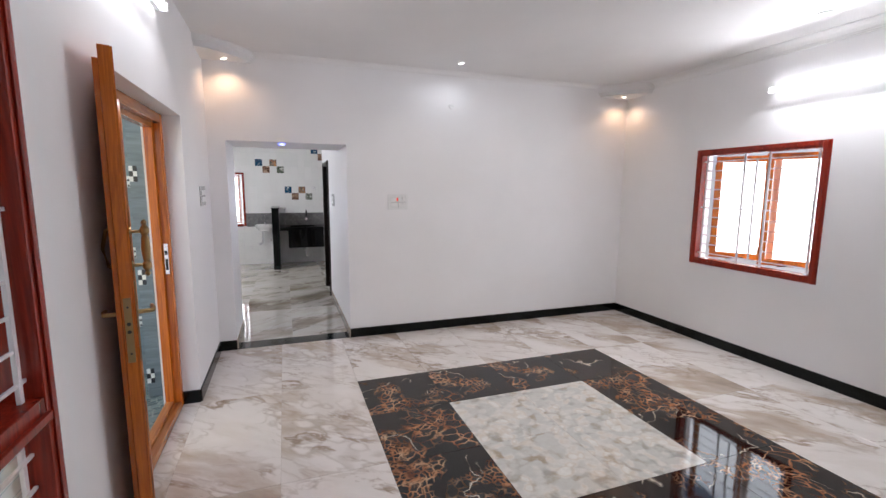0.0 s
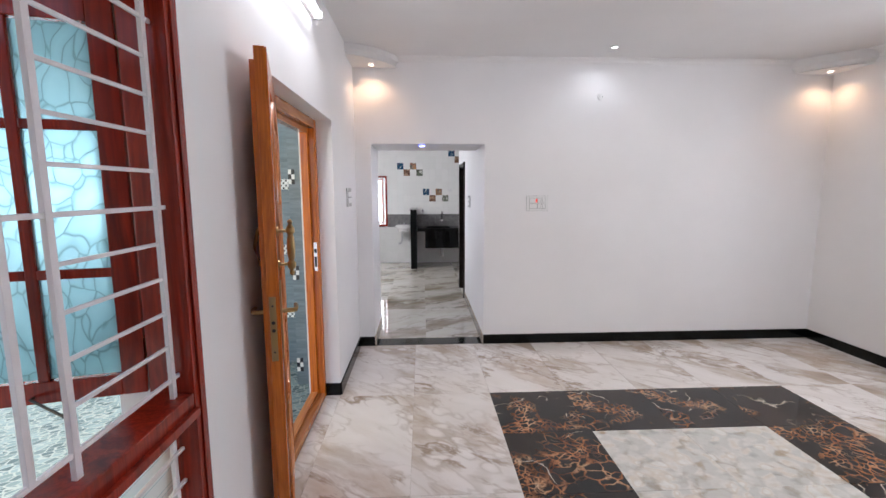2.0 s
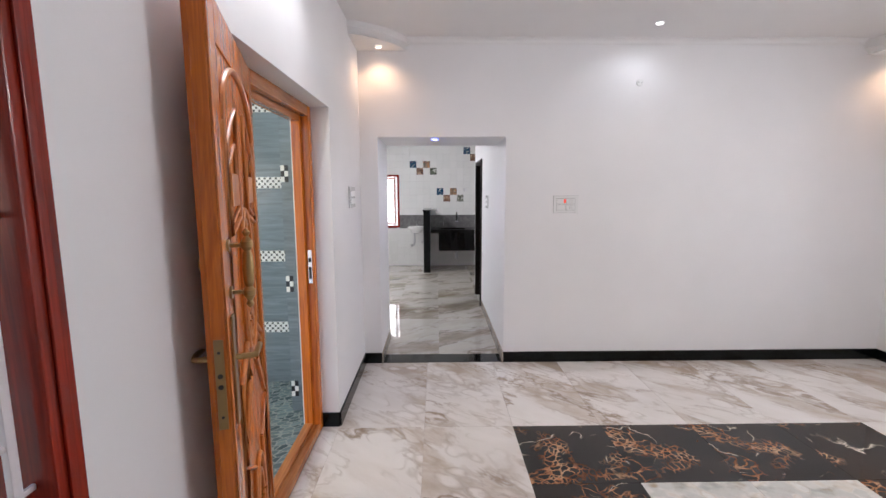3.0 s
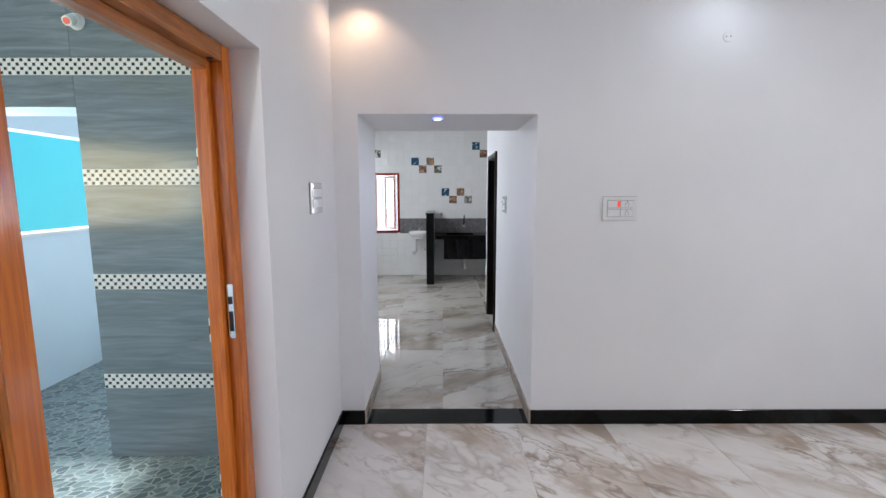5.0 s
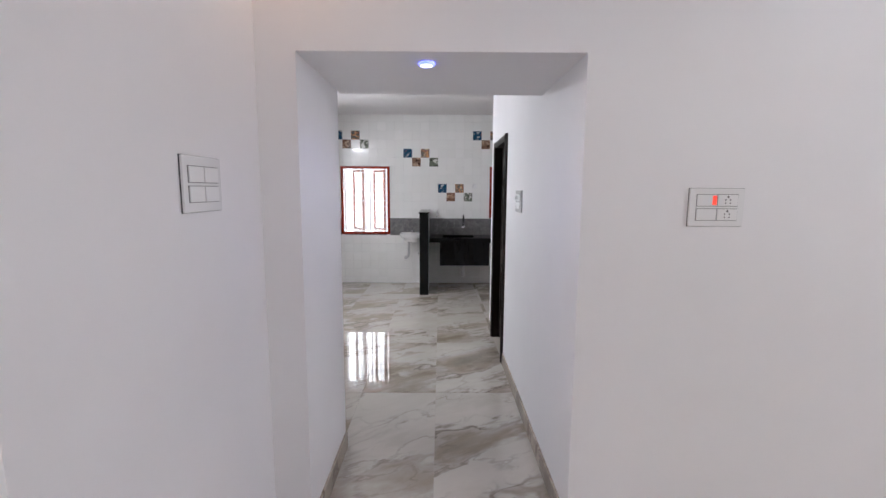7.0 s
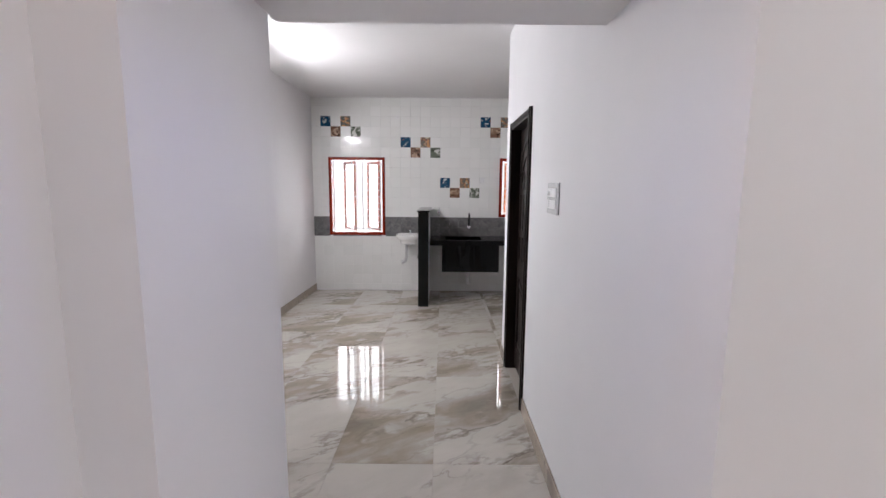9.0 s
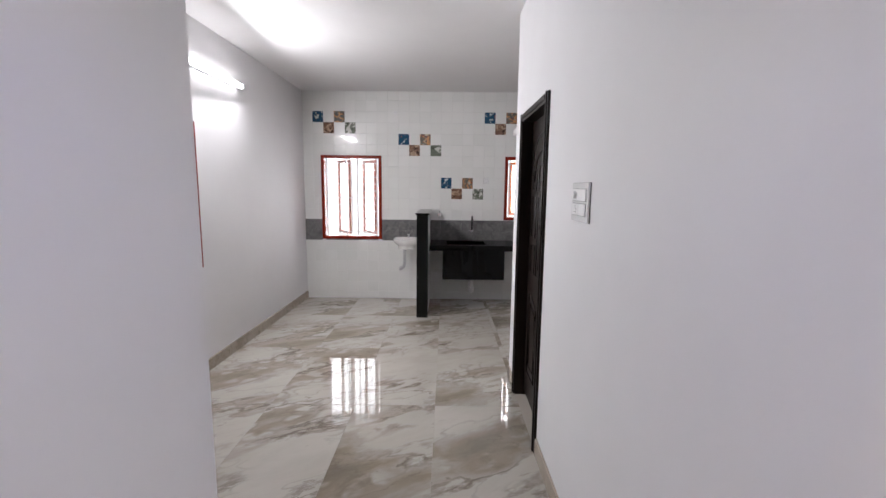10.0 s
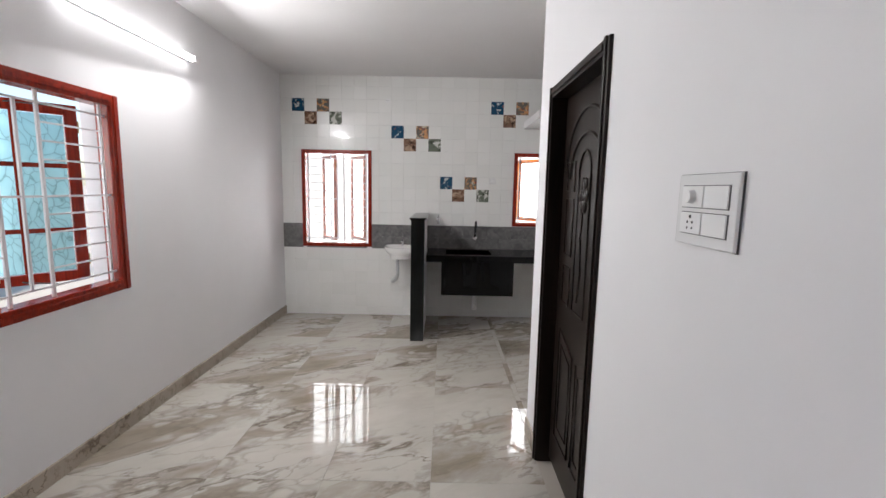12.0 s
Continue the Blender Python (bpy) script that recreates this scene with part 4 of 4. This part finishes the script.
DARKCHROME = material("dark_chrome", 0.15, 1.0, (0.05, 0.05, 0.055))
tap(0.955, 0.93, YD - 0.016, True, "chrome tap with a tall dark spout on the grey tiled splashback")
tap(0.50, 1.15, YD - 0.010, False, "small chrome bib tap on the tiled wall above the counter")

# wash basin
bs = thing("wash_basin", "white ceramic wall-hung wash basin beside the black partition", "wash basin", pose(0.045, YD - 0.012, 0.62))
CERAMIC = material("white_ceramic", 0.08, color=(0.82, 0.82, 0.80))
bm = bmesh.new()
prof = [(0.30, 0.05), (0.62, 0.065), (0.66, 0.11), (0.90, 0.145), (1.0, 0.175), (1.0, 0.205), (0.94, 0.205), (0.88, 0.18), (0.7, 0.14), (0.4, 0.115), (0.12, 0.11)]
rows = []
for f, z in prof:
    row = []
    for k in range(32):
        a = 2 * math.pi * k / 32
        x, y = 0.185 * f * math.cos(a), -0.20 + 0.20 * f * math.sin(a)
        if a < math.pi and z < 0.206:
            y = min(-0.001, -0.20 + 0.20 * max(f, 0.3) * (abs(math.sin(a)) ** 0.35))
        row.append(bm.verts.new((x, y, z)))
    rows.append(row)
for r, q in zip(rows, rows[1:]):
    for k in range(32):
        bm.faces.new((r[k], r[(k + 1) % 32], q[(k + 1) % 32], q[k]))
bm.faces.new(rows[0][::-1])
bm.faces.new(rows[-1])
part("bowl", bm, CERAMIC, bs, smooth=True)
bm = bmesh.new()
smooth_path(bm, [(-0.03, -0.17, 0.06), (-0.03, -0.17, -0.14), (-0.045, -0.165, -0.20), (-0.09, -0.15, -0.235), (-0.10, -0.08, -0.235), (-0.10, 0, -0.235)], 0.022, 14)
part("waste_pipe", bm, PVC, bs, "pale plastic waste pipe", smooth=True)
bm = bmesh.new()
tube(bm, (0.02, -0.06, 0.20), (0.02, -0.06, 0.26), 0.014, 14)
smooth_path(bm, [(0.02, -0.06, 0.25), (0.02, -0.10, 0.27), (0.015, -0.15, 0.255)], 0.009, 10)
part("pillar_tap", bm, CHROME, bs, "chrome pillar tap", smooth=True)
bm = bmesh.new()
tube(bm, (0.13, 0, -0.17), (0.13, -0.05, -0.17), 0.012, 12)
tube(bm, (0.13, -0.035, -0.17), (0.13, -0.035, -0.13), 0.009, 12)
part("angle_valve", bm, CHROME, bs, "chrome angle valve", smooth=True)

# loft slab over the counter
tagged(part("trim_loft_slab", boxes((1.51, 3.77, 5.12, YD, 2.25, 2.33)), WHITE), label="white concrete loft slab above the kitchen counter", kind="structure")

# wall tiles
TILE = material("white_glazed_tile", 0.26, color=(0.80, 0.80, 0.775))
n = Nodes(TILE)
n.b.inputs["Coat Weight"].default_value = 0.3
info = n.add("ShaderNodeObjectInfo")
n.color(n.ramp(info.outputs["Random"], (0, (0.78, 0.785, 0.76)), (1, (0.82, 0.82, 0.80))))
SLATE = material("grey_textured_tile", 0.28, color=(0.12, 0.12, 0.12))
n = Nodes(SLATE)
v = n.coords((1, 1, 1))
nz = n.noise(v, 12, 6, 0.65, 1.0)
n.color(n.ramp(nz, (0.3, (0.085, 0.085, 0.088)), (0.7, (0.22, 0.215, 0.21))))
n.bump(nz, 0.4, 0.004)
P = 0.1494


def pillow(w, h, t=0.006, b=0.0025, peak=0.0):
    """A glazed tile with a pillowed rim; x and z across, its face towards -y."""
    bm = bmesh.new()
    o = [bm.verts.new((x, 0, z)) for x, z in ((0, 0), (w, 0), (w, h), (0, h))]
    m = [bm.verts.new((x, -t + 0.002, z)) for x, z in ((0, 0), (w, 0), (w, h), (0, h))]
    i = [bm.verts.new((x, -t, z)) for x, z in ((b, b), (w - b, b), (w - b, h - b), (b, h - b))]
    for a, c in ((o, m), (m, i)):
        for k in range(4):
            bm.faces.new((a[k], a[(k + 1) % 4], c[(k + 1) % 4], c[k]))
    if peak:
        top = bm.verts.new((w / 2, -t - peak, h / 2))
        for k in range(4):
            bm.faces.new((i[k], i[(k + 1) % 4], top))
    else:
        bm.faces.new(i)
    bmesh.ops.recalc_face_normals(bm, faces=bm.faces)
    return bm


HOLES = [(-1.18, -0.325, 0.785, 1.965), (1.41, 2.35, 1.075, 1.965)]
DECOR = {(0, 0): 0, (1, 1): 1, (2, 0): 2, (3, 1): 3, (8, 2): 0, (9, 3): 1, (10, 2): 2, (11, 3): 3,
         (12, 6): 0, (13, 7): 1, (14, 6): 2, (15, 7): 3, (16, 0): 0, (17, 1): 1, (18, 0): 2}


def picture(name, back, blots):
    m = material(name, 0.08)
    n = Nodes(m)
    v = n.coords((1, 1, 1))
    c = back
    for k, (col, lo, hi, s) in enumerate(blots):
        mp = n.add("ShaderNodeMapping")
        mp.inputs["Location"].default_value = (k * 3.1, k * 1.7, k)
        n.link(v, mp.inputs["Vector"])
        c = n.mix(n.ramp(n.noise(mp.outputs[0], s, 3, 0.6, 0.6), (lo, G0), (hi, G1)), c, col)
    n.color(c)
    return m


PICS = [picture("teal_cup_picture_tile", (0.015, 0.07, 0.14), [((0.55, 0.62, 0.62), 0.58, 0.64, 18), ((0.35, 0.12, 0.08), 0.66, 0.7, 22)]),
        picture("brown_basket_picture_tile", (0.20, 0.11, 0.07), [((0.48, 0.34, 0.24), 0.48, 0.58, 16), ((0.05, 0.025, 0.015), 0.55, 0.62, 20)]),
        picture("orange_fruit_picture_tile", (0.14, 0.13, 0.11), [((0.60, 0.30, 0.14), 0.50, 0.56, 20), ((0.62, 0.55, 0.42), 0.60, 0.66, 24), ((0.3, 0.05, 0.03), 0.62, 0.66, 26)]),
        picture("green_bowl_picture_tile", (0.14, 0.16, 0.12), [((0.60, 0.60, 0.55), 0.50, 0.58, 16), ((0.05, 0.06, 0.04), 0.56, 0.62, 22)])]
cells = []
G = 0.0003
for k in range(-1, 36):
    for j in range(-2, 19):
        x0, x1 = XD + 0.139 + P * k + G, XD + 0.139 + P * (k + 1) - G
        z1, z0 = 2.562 - P * j - G, 2.562 - P * (j + 1) + G
        x0, x1, z0, z1 = max(x0, XD), min(x1, 3.76), max(z0, -0.075), min(z1, ZD - 0.001)
        for h in HOLES:
            if x1 > h[0] and x0 < h[1] and z1 > h[2] and z0 < h[3]:
                c = [(h[0] - x0, (x0, h[0], z0, z1)), (x1 - h[1], (h[1], x1, z0, z1)), (h[2] - z0, (x0, x1, z0, h[2])), (z1 - h[3], (x0, x1, h[3], z1))]
                gap, (x0, x1, z0, z1) = max(c)
                if gap <= 0.004:
                    x1 = x0
        if x1 - x0 < 0.004 or z1 - z0 < 0.004:
            continue
        cells.append((k, j, x0, x1, z0, z1))
kitchen_wall = bpy.data.objects["wall_kitchen_north"]
shared = {}
rest = bmesh.new()
for k, j, x0, x1, z0, z1 in cells:
    w, h = round(x1 - x0, 3), round(z1 - z0, 3)
    dark = j in (10, 11)
    pic = DECOR.get((k, j))
    mat = PICS[pic] if pic is not None else SLATE if dark else TILE
    near = pic is not None or dark and k < 20 or (0 <= k <= 17 and j <= 18)
    if not near:
        if not dark:
            r = pillow(w, h)
            r.transform(Matrix.Translation((x0, YD, z0)))
            me = bpy.data.meshes.new("t")
            r.to_mesh(me)
            r.free()
            rest.from_mesh(me)
            bpy.data.meshes.remove(me)
            continue
    key = (w, h, mat.name)
    if key not in shared:
        me = bpy.data.meshes.new("wall_tile")
        pb = pillow(w, h, 0.009 if dark else 0.006, 0.006 if dark else 0.0010, 0.004 if dark else 0.0)
        pb.to_mesh(me)
        pb.free()
        me.materials.append(mat)
        shared[key] = me
    ob = new("wall_tile", shared[key])
    ob.location = (x0, YD, z0)
    ob.parent = kitchen_wall
    if pic is not None:
        tagged(ob, label="picture tile with kitchen motif")
part("wall_tiles_far", rest, TILE, kitchen_wall, "white glazed wall tiles", kind="stuff")

# ---- porch and outside ----
SLATEP = material("grey_wood_look_tile", 0.14, color=(0.1, 0.12, 0.13))
n = Nodes(SLATEP)
v = n.coords((1.2, 1.2, 14))
g = n.noise(v, 1.6, 6, 0.6, 1.0)
n.color(n.ramp(g, (0.3, (0.12, 0.15, 0.17)), (0.55, (0.17, 0.21, 0.235)), (0.75, (0.23, 0.27, 0.30))))
CHECK_W = material("white_mosaic", 0.15, color=(0.75, 0.76, 0.74))
CHECK_B = material("black_mosaic", 0.15, color=(0.03, 0.03, 0.035))
LIGHTBLUE = paint("pale_blue_white_paint", (0.62, 0.74, 0.80))
CYAN = paint("turquoise_paint", (0.10, 0.60, 0.66))
BLUE = paint("blue_paint", (0.04, 0.25, 0.55))
YELLOW = paint("yellow_paint", (0.66, 0.48, 0.16))
CREAM = paint("sunlit_white_paint", (0.82, 0.82, 0.80))
PAVE = material("green_grey_crazy_paving", 0.16)
n = Nodes(PAVE)
v = n.coords((1, 1.7, 1), scatter=False, turn=(0, 0, 0.5))
vo = n.add("ShaderNodeTexVoronoi", Scale=15.0)
vo.feature = "DISTANCE_TO_EDGE"
n.link(v, vo.inputs["Vector"])
vc = n.add("ShaderNodeTexVoronoi", Scale=15.0)
n.link(v, vc.inputs["Vector"])
bw = n.add("ShaderNodeRGBToBW")
n.link(vc.outputs["Color"], bw.inputs[0])
base = n.ramp(bw.outputs[0], (0.2, (0.07, 0.10, 0.105)), (0.8, (0.18, 0.235, 0.235)))
n.color(n.mix(n.ramp(vo.outputs["Distance"], (0, G1), (0.05, G1), (0.09, G0)), base, (0.27, 0.30, 0.28)))
n.bump(vo.outputs["Distance"], 0.4, 0.004)
SOIL = paint("dry_concrete_ground", (0.42, 0.39, 0.35), 0.9, 20)

ground = tagged(part("ground", boxes((-250, 250, -250, 250, -0.5, -0.3)), SOIL), label="dry pale concrete ground around the house", kind="structure")
tagged(part("pavement_porch", boxes((-3.0, XL - 0.251, -6.5, 0.71, -0.3, -0.03), (-3.0, XD - 0.24, 0.71, 4.2, -0.3, -0.03)), PAVE), label="green grey crazy-paved porch floor", kind="structure")
wall("wall_porch_west", "x", -3.0, -2.82, -6.5, 2.0, -0.3, 2.72, [(-6.0, -4.3, 1.26, 2.1), (-4.1, -1.6, 1.26, 2.1), (-1.4, 1.8, 1.26, 2.1)], LIGHTBLUE, "pale blue-white porch wall with open bays")
moulding("coping", ((-3.02, -6.5), (-3.02, 2.0), (1, 0)), [(0, 1.262), (0.22, 1.262), (0.22, 1.285), (0, 1.285)], CREAM, label="white coping on the porch parapet")
tagged(part("ceiling_porch", boxes((-3.2, XL - 0.251, -2.3, 0.71, 2.72, 2.85), (-3.2, XD - 0.24, 0.71, 2.0, 2.72, 2.85)), LIGHTBLUE), label="pale blue-white porch ceiling", kind="structure")

pil = thing("porch_pillar", "grey wood-look tiled porch pillar and beam with checkered mosaic bands", "pillar", kind="structure")
YP = -0.33


def tiled_face(x0, x1, y, zs, name="facing_tile"):
    for (a, b) in zs:
        part(name, boxes((x0, x1, y, y + 0.012, a + 0.001, b - 0.001), bevel=0.001), SLATEP, pil)


part("core", boxes((-1.54, -0.70, YP + 0.012, YP + 0.30, -0.03, 2.72), (-2.81, -1.54, YP + 0.012, YP + 0.30, 2.085, 2.72)), LIGHTBLUE, pil)
bands = [0.465, 1.082, 1.695, 2.305]
edges = [-0.03, *[e for b in bands for e in (b - 0.046, b + 0.046)], 2.72]
tiled_face(-1.545, -0.69, YP, list(zip(edges[::2], edges[1::2])))
tiled_face(-2.81, -1.547, YP, [(2.085, 2.259), (2.351, 2.72)])


def checks(x0, x1, y, zc, rows=4, s=0.023, keep=300):
    """Mosaic: white chips with a black one at every other place."""
    white, black = bmesh.new(), bmesh.new()
    nx = int(round((x1 - x0) / s))
    for i in range(nx):
        for j in range(rows):
            xa, za = x0 + i * s, zc - rows * s / 2 + j * s
            box(white, xa + 0.0005, xa + s - 0.0005, y - 0.001, y + 0.008, za + 0.0005, za + s - 0.0005)
            if (i + j) % 2 == 0:
                box(black, xa + 0.0035, xa + s - 0.0035, y - 0.0025, y - 0.0011, za + 0.0035, za + s - 0.0035)
    part("mosaic_white", white, CHECK_W, pil, "white mosaic chips", kind="stuff")
    part("mosaic_black", black, CHECK_B, pil, "black mosaic chips", kind="stuff")


for b in bands[:3]:
    checks(-1.545, -0.69, YP, b)
checks(-2.5, -0.69, YP, bands[3])
p2 = thing("porch_pilaster", "grey tiled pilaster with short checkered mosaic inserts beside the door", "pilaster", kind="structure")
part("core", boxes((-0.595, XL - 0.252, -0.84, 0.0, -0.03, 2.72)), LIGHTBLUE, p2)
part("facing_tile", boxes((-0.60, XL - 0.252, -0.852, -0.841, -0.03, 2.72), bevel=0.001), SLATEP, p2)
for z in (0.15, 0.955, 1.75):
    for i, xx in enumerate((-0.598, -0.572)):
        for j in range(3):
            part("mosaic_chip", boxes((xx, xx + 0.025, -0.860, -0.853, z - 0.06 + j * 0.04, z - 0.022 + j * 0.04)), CHECK_B if (i + j) % 2 else CHECK_W, p2, "black mosaic chip" if (i + j) % 2 else "white mosaic chip")
lamp = thing("porch_lamp_holder", "white round lamp holder with red centre on the grey tiled beam", "lamp holder", pose(-1.49, YP - 0.001, 2.54))
bm = bmesh.new()
tube(bm, (0, 0, 0), (0, -0.03, 0), 0.045, 24, 0.034)
tube(bm, (0, -0.03, 0), (0, -0.07, -0.02), 0.03, 20, 0.026)
part("holder", bm, PLASTIC, lamp, smooth=True)
bm = bmesh.new()
tube(bm, (0, -0.0705, -0.02), (0, -0.074, -0.0215), 0.017, 16)
part("socket", bm, RED, lamp, "red lamp socket", smooth=True)


def neighbour(name, x0, x1, y0, y1, h, mat, label, wins=()):
    e = thing(name, label, "house", kind="structure")
    part("wall", boxes((x0, x1, y0, y1, -0.3, h)), mat, e)
    part("roof", boxes((x0 - 0.3, x1 + 0.3, y0 - 0.3, y1 + 0.3, h, h + 0.15)), CREAM, e)
    return e


neighbour("house_turquoise", -9.5, -5.5, 0.6, 5.2, 5.8, CYAN, "turquoise painted neighbouring house beyond the porch")
neighbour("house_blue", -9.5, -5.3, -0.1, 0.5, 5.8, BLUE, "blue painted end wall of a neighbouring house")
neighbour("house_yellow", -9.5, -5.8, -12.0, -1.4, 5.2, YELLOW, "yellow painted neighbouring house beyond the porch")
# Added white walls bounce sunlight so that the window views burn out to white.
tagged(part("wall_compound_east", boxes((7.4, 7.6, -9, 9, -0.3, 3.4)), CREAM), label="added white backdrop wall that brightens the east window", kind="structure")
tagged(part("wall_compound_north", boxes((-5.0, 7.4, 8.4, 8.6, -0.3, 3.4)), CREAM), label="added white backdrop wall that brightens the kitchen windows", kind="structure")
tagged(part("roof_slab", boxes((XL - 0.25, 5.6, -6.7, 0, 3.1, 3.25), (XD - 0.5, 5.6, 0, 6.4, 3.1, 3.25)), CREAM), label="white concrete roof slab of the house", kind="structure")

# ---- floor tiles ----
TW, TL = 0.61, 1.206
RX0, RY1, U = 1.025, -1.165, 0.615
tiles = {}


def floor_tile(x0, x1, y0, y1, mat, zt=0.0, name="floor_tile"):
    if x1 - x0 < 0.01 or y1 - y0 < 0.01:
        return
    w, h = round(x1 - x0 - 0.0014, 4), round(y1 - y0 - 0.0014, 4)
    key = (w, h, mat.name)
    if key not in tiles:
        bm = bmesh.new()
        b = 0.0012
        lo = [bm.verts.new((x, y, -0.0035)) for x, y in ((0, 0), (w, 0), (w, h), (0, h))]
        mid = [bm.verts.new((x, y, -b * 0.5)) for x, y in ((0, 0), (w, 0), (w, h), (0, h))]
        top = [bm.verts.new((x, y, 0)) for x, y in ((b, b), (w - b, b), (w - b, h - b), (b, h - b))]
        for a, c in ((lo, mid), (mid, top)):
            for k in range(4):
                bm.faces.new((a[k], a[(k + 1) % 4], c[(k + 1) % 4], c[k]))
        bm.faces.new(top)
        bmesh.ops.recalc_face_normals(bm, faces=bm.faces)
        me = bpy.data.meshes.new(name)
        bm.to_mesh(me)
        bm.free()
        me.materials.append(mat)
        tiles[key] = me
    ob = new(name, tiles[key])
    ob.location = (x0 + 0.0007, y0 + 0.0007, zt + floor_z(y0))
    if y0 >= YS - 0.001:
        ob.rotation_euler = (-math.atan(FALL), 0, 0)
    ob.parent = floor
    return ob


def minus(rect, hole):
    """The parts of a rectangle outside another one."""
    x0, x1, y0, y1 = rect
    a0, a1, b0, b1 = hole
    if x1 <= a0 or x0 >= a1 or y1 <= b0 or y0 >= b1:
        return [rect]
    out = []
    if x0 < a0:
        out.append((x0, a0, y0, y1))
        x0 = a0
    if x1 > a1:
        out.append((a1, x1, y0, y1))
        x1 = a1
    if y0 < b0:
        out.append((x0, x1, y0, b0))
    if y1 > b1:
        out.append((x0, x1, b1, y1))
    return out


rug = (RX0, RX0 + 4 * U, RY1 - 4 * U, RY1)
xs = [XL] + [RX0 + U * k for k in range(-1, 6)] + [XR]
ys = [0.0] + [RY1 - TL * k for k in range(0, 5)] + [YB]
for xa, xb in zip(xs, xs[1:]):
    for yb_, ya in zip(ys, ys[1:]):
        for r in minus((xa, xb, ya, yb_), rug):
            floor_tile(*r, MARBLE)
for i in range(4):
    for j in range(4):
        edge_tile = i in (0, 3) or j in (0, 3)
        floor_tile(RX0 + U * i, RX0 + U * (i + 1), RY1 - U * (j + 1), RY1 - U * j, GOLD if edge_tile else ONYX)
for xa, xb in ((XL - 0.115, XL),):
    floor_tile(xa, xb, NICHE_Y0, DOOR_Y1, MARBLE)
xs = [-1.42, -0.66, -0.05, 0.522, 1.13, 1.17, 1.78, 2.39, 3.0, 3.77]
ys = [0.215, YS, 2.65, 3.84, 5.04, YD]
for xa, xb in zip(xs, xs[1:]):
    for ya, yb_ in zip(ys, ys[1:]):
        if xb <= XJ + 0.001:
            ya = max(ya, PW)
        if xa >= XP - 0.001:
            ya = max(ya, 3.2)
        if yb_ > ya:
            floor_tile(xa, xb, ya, yb_, MARBLE2)
th = floor_tile(XJ, XP, 0.0, 0.215, BLACK, 0.0015, "threshold_slab")
tagged(th, label="black granite threshold strip")
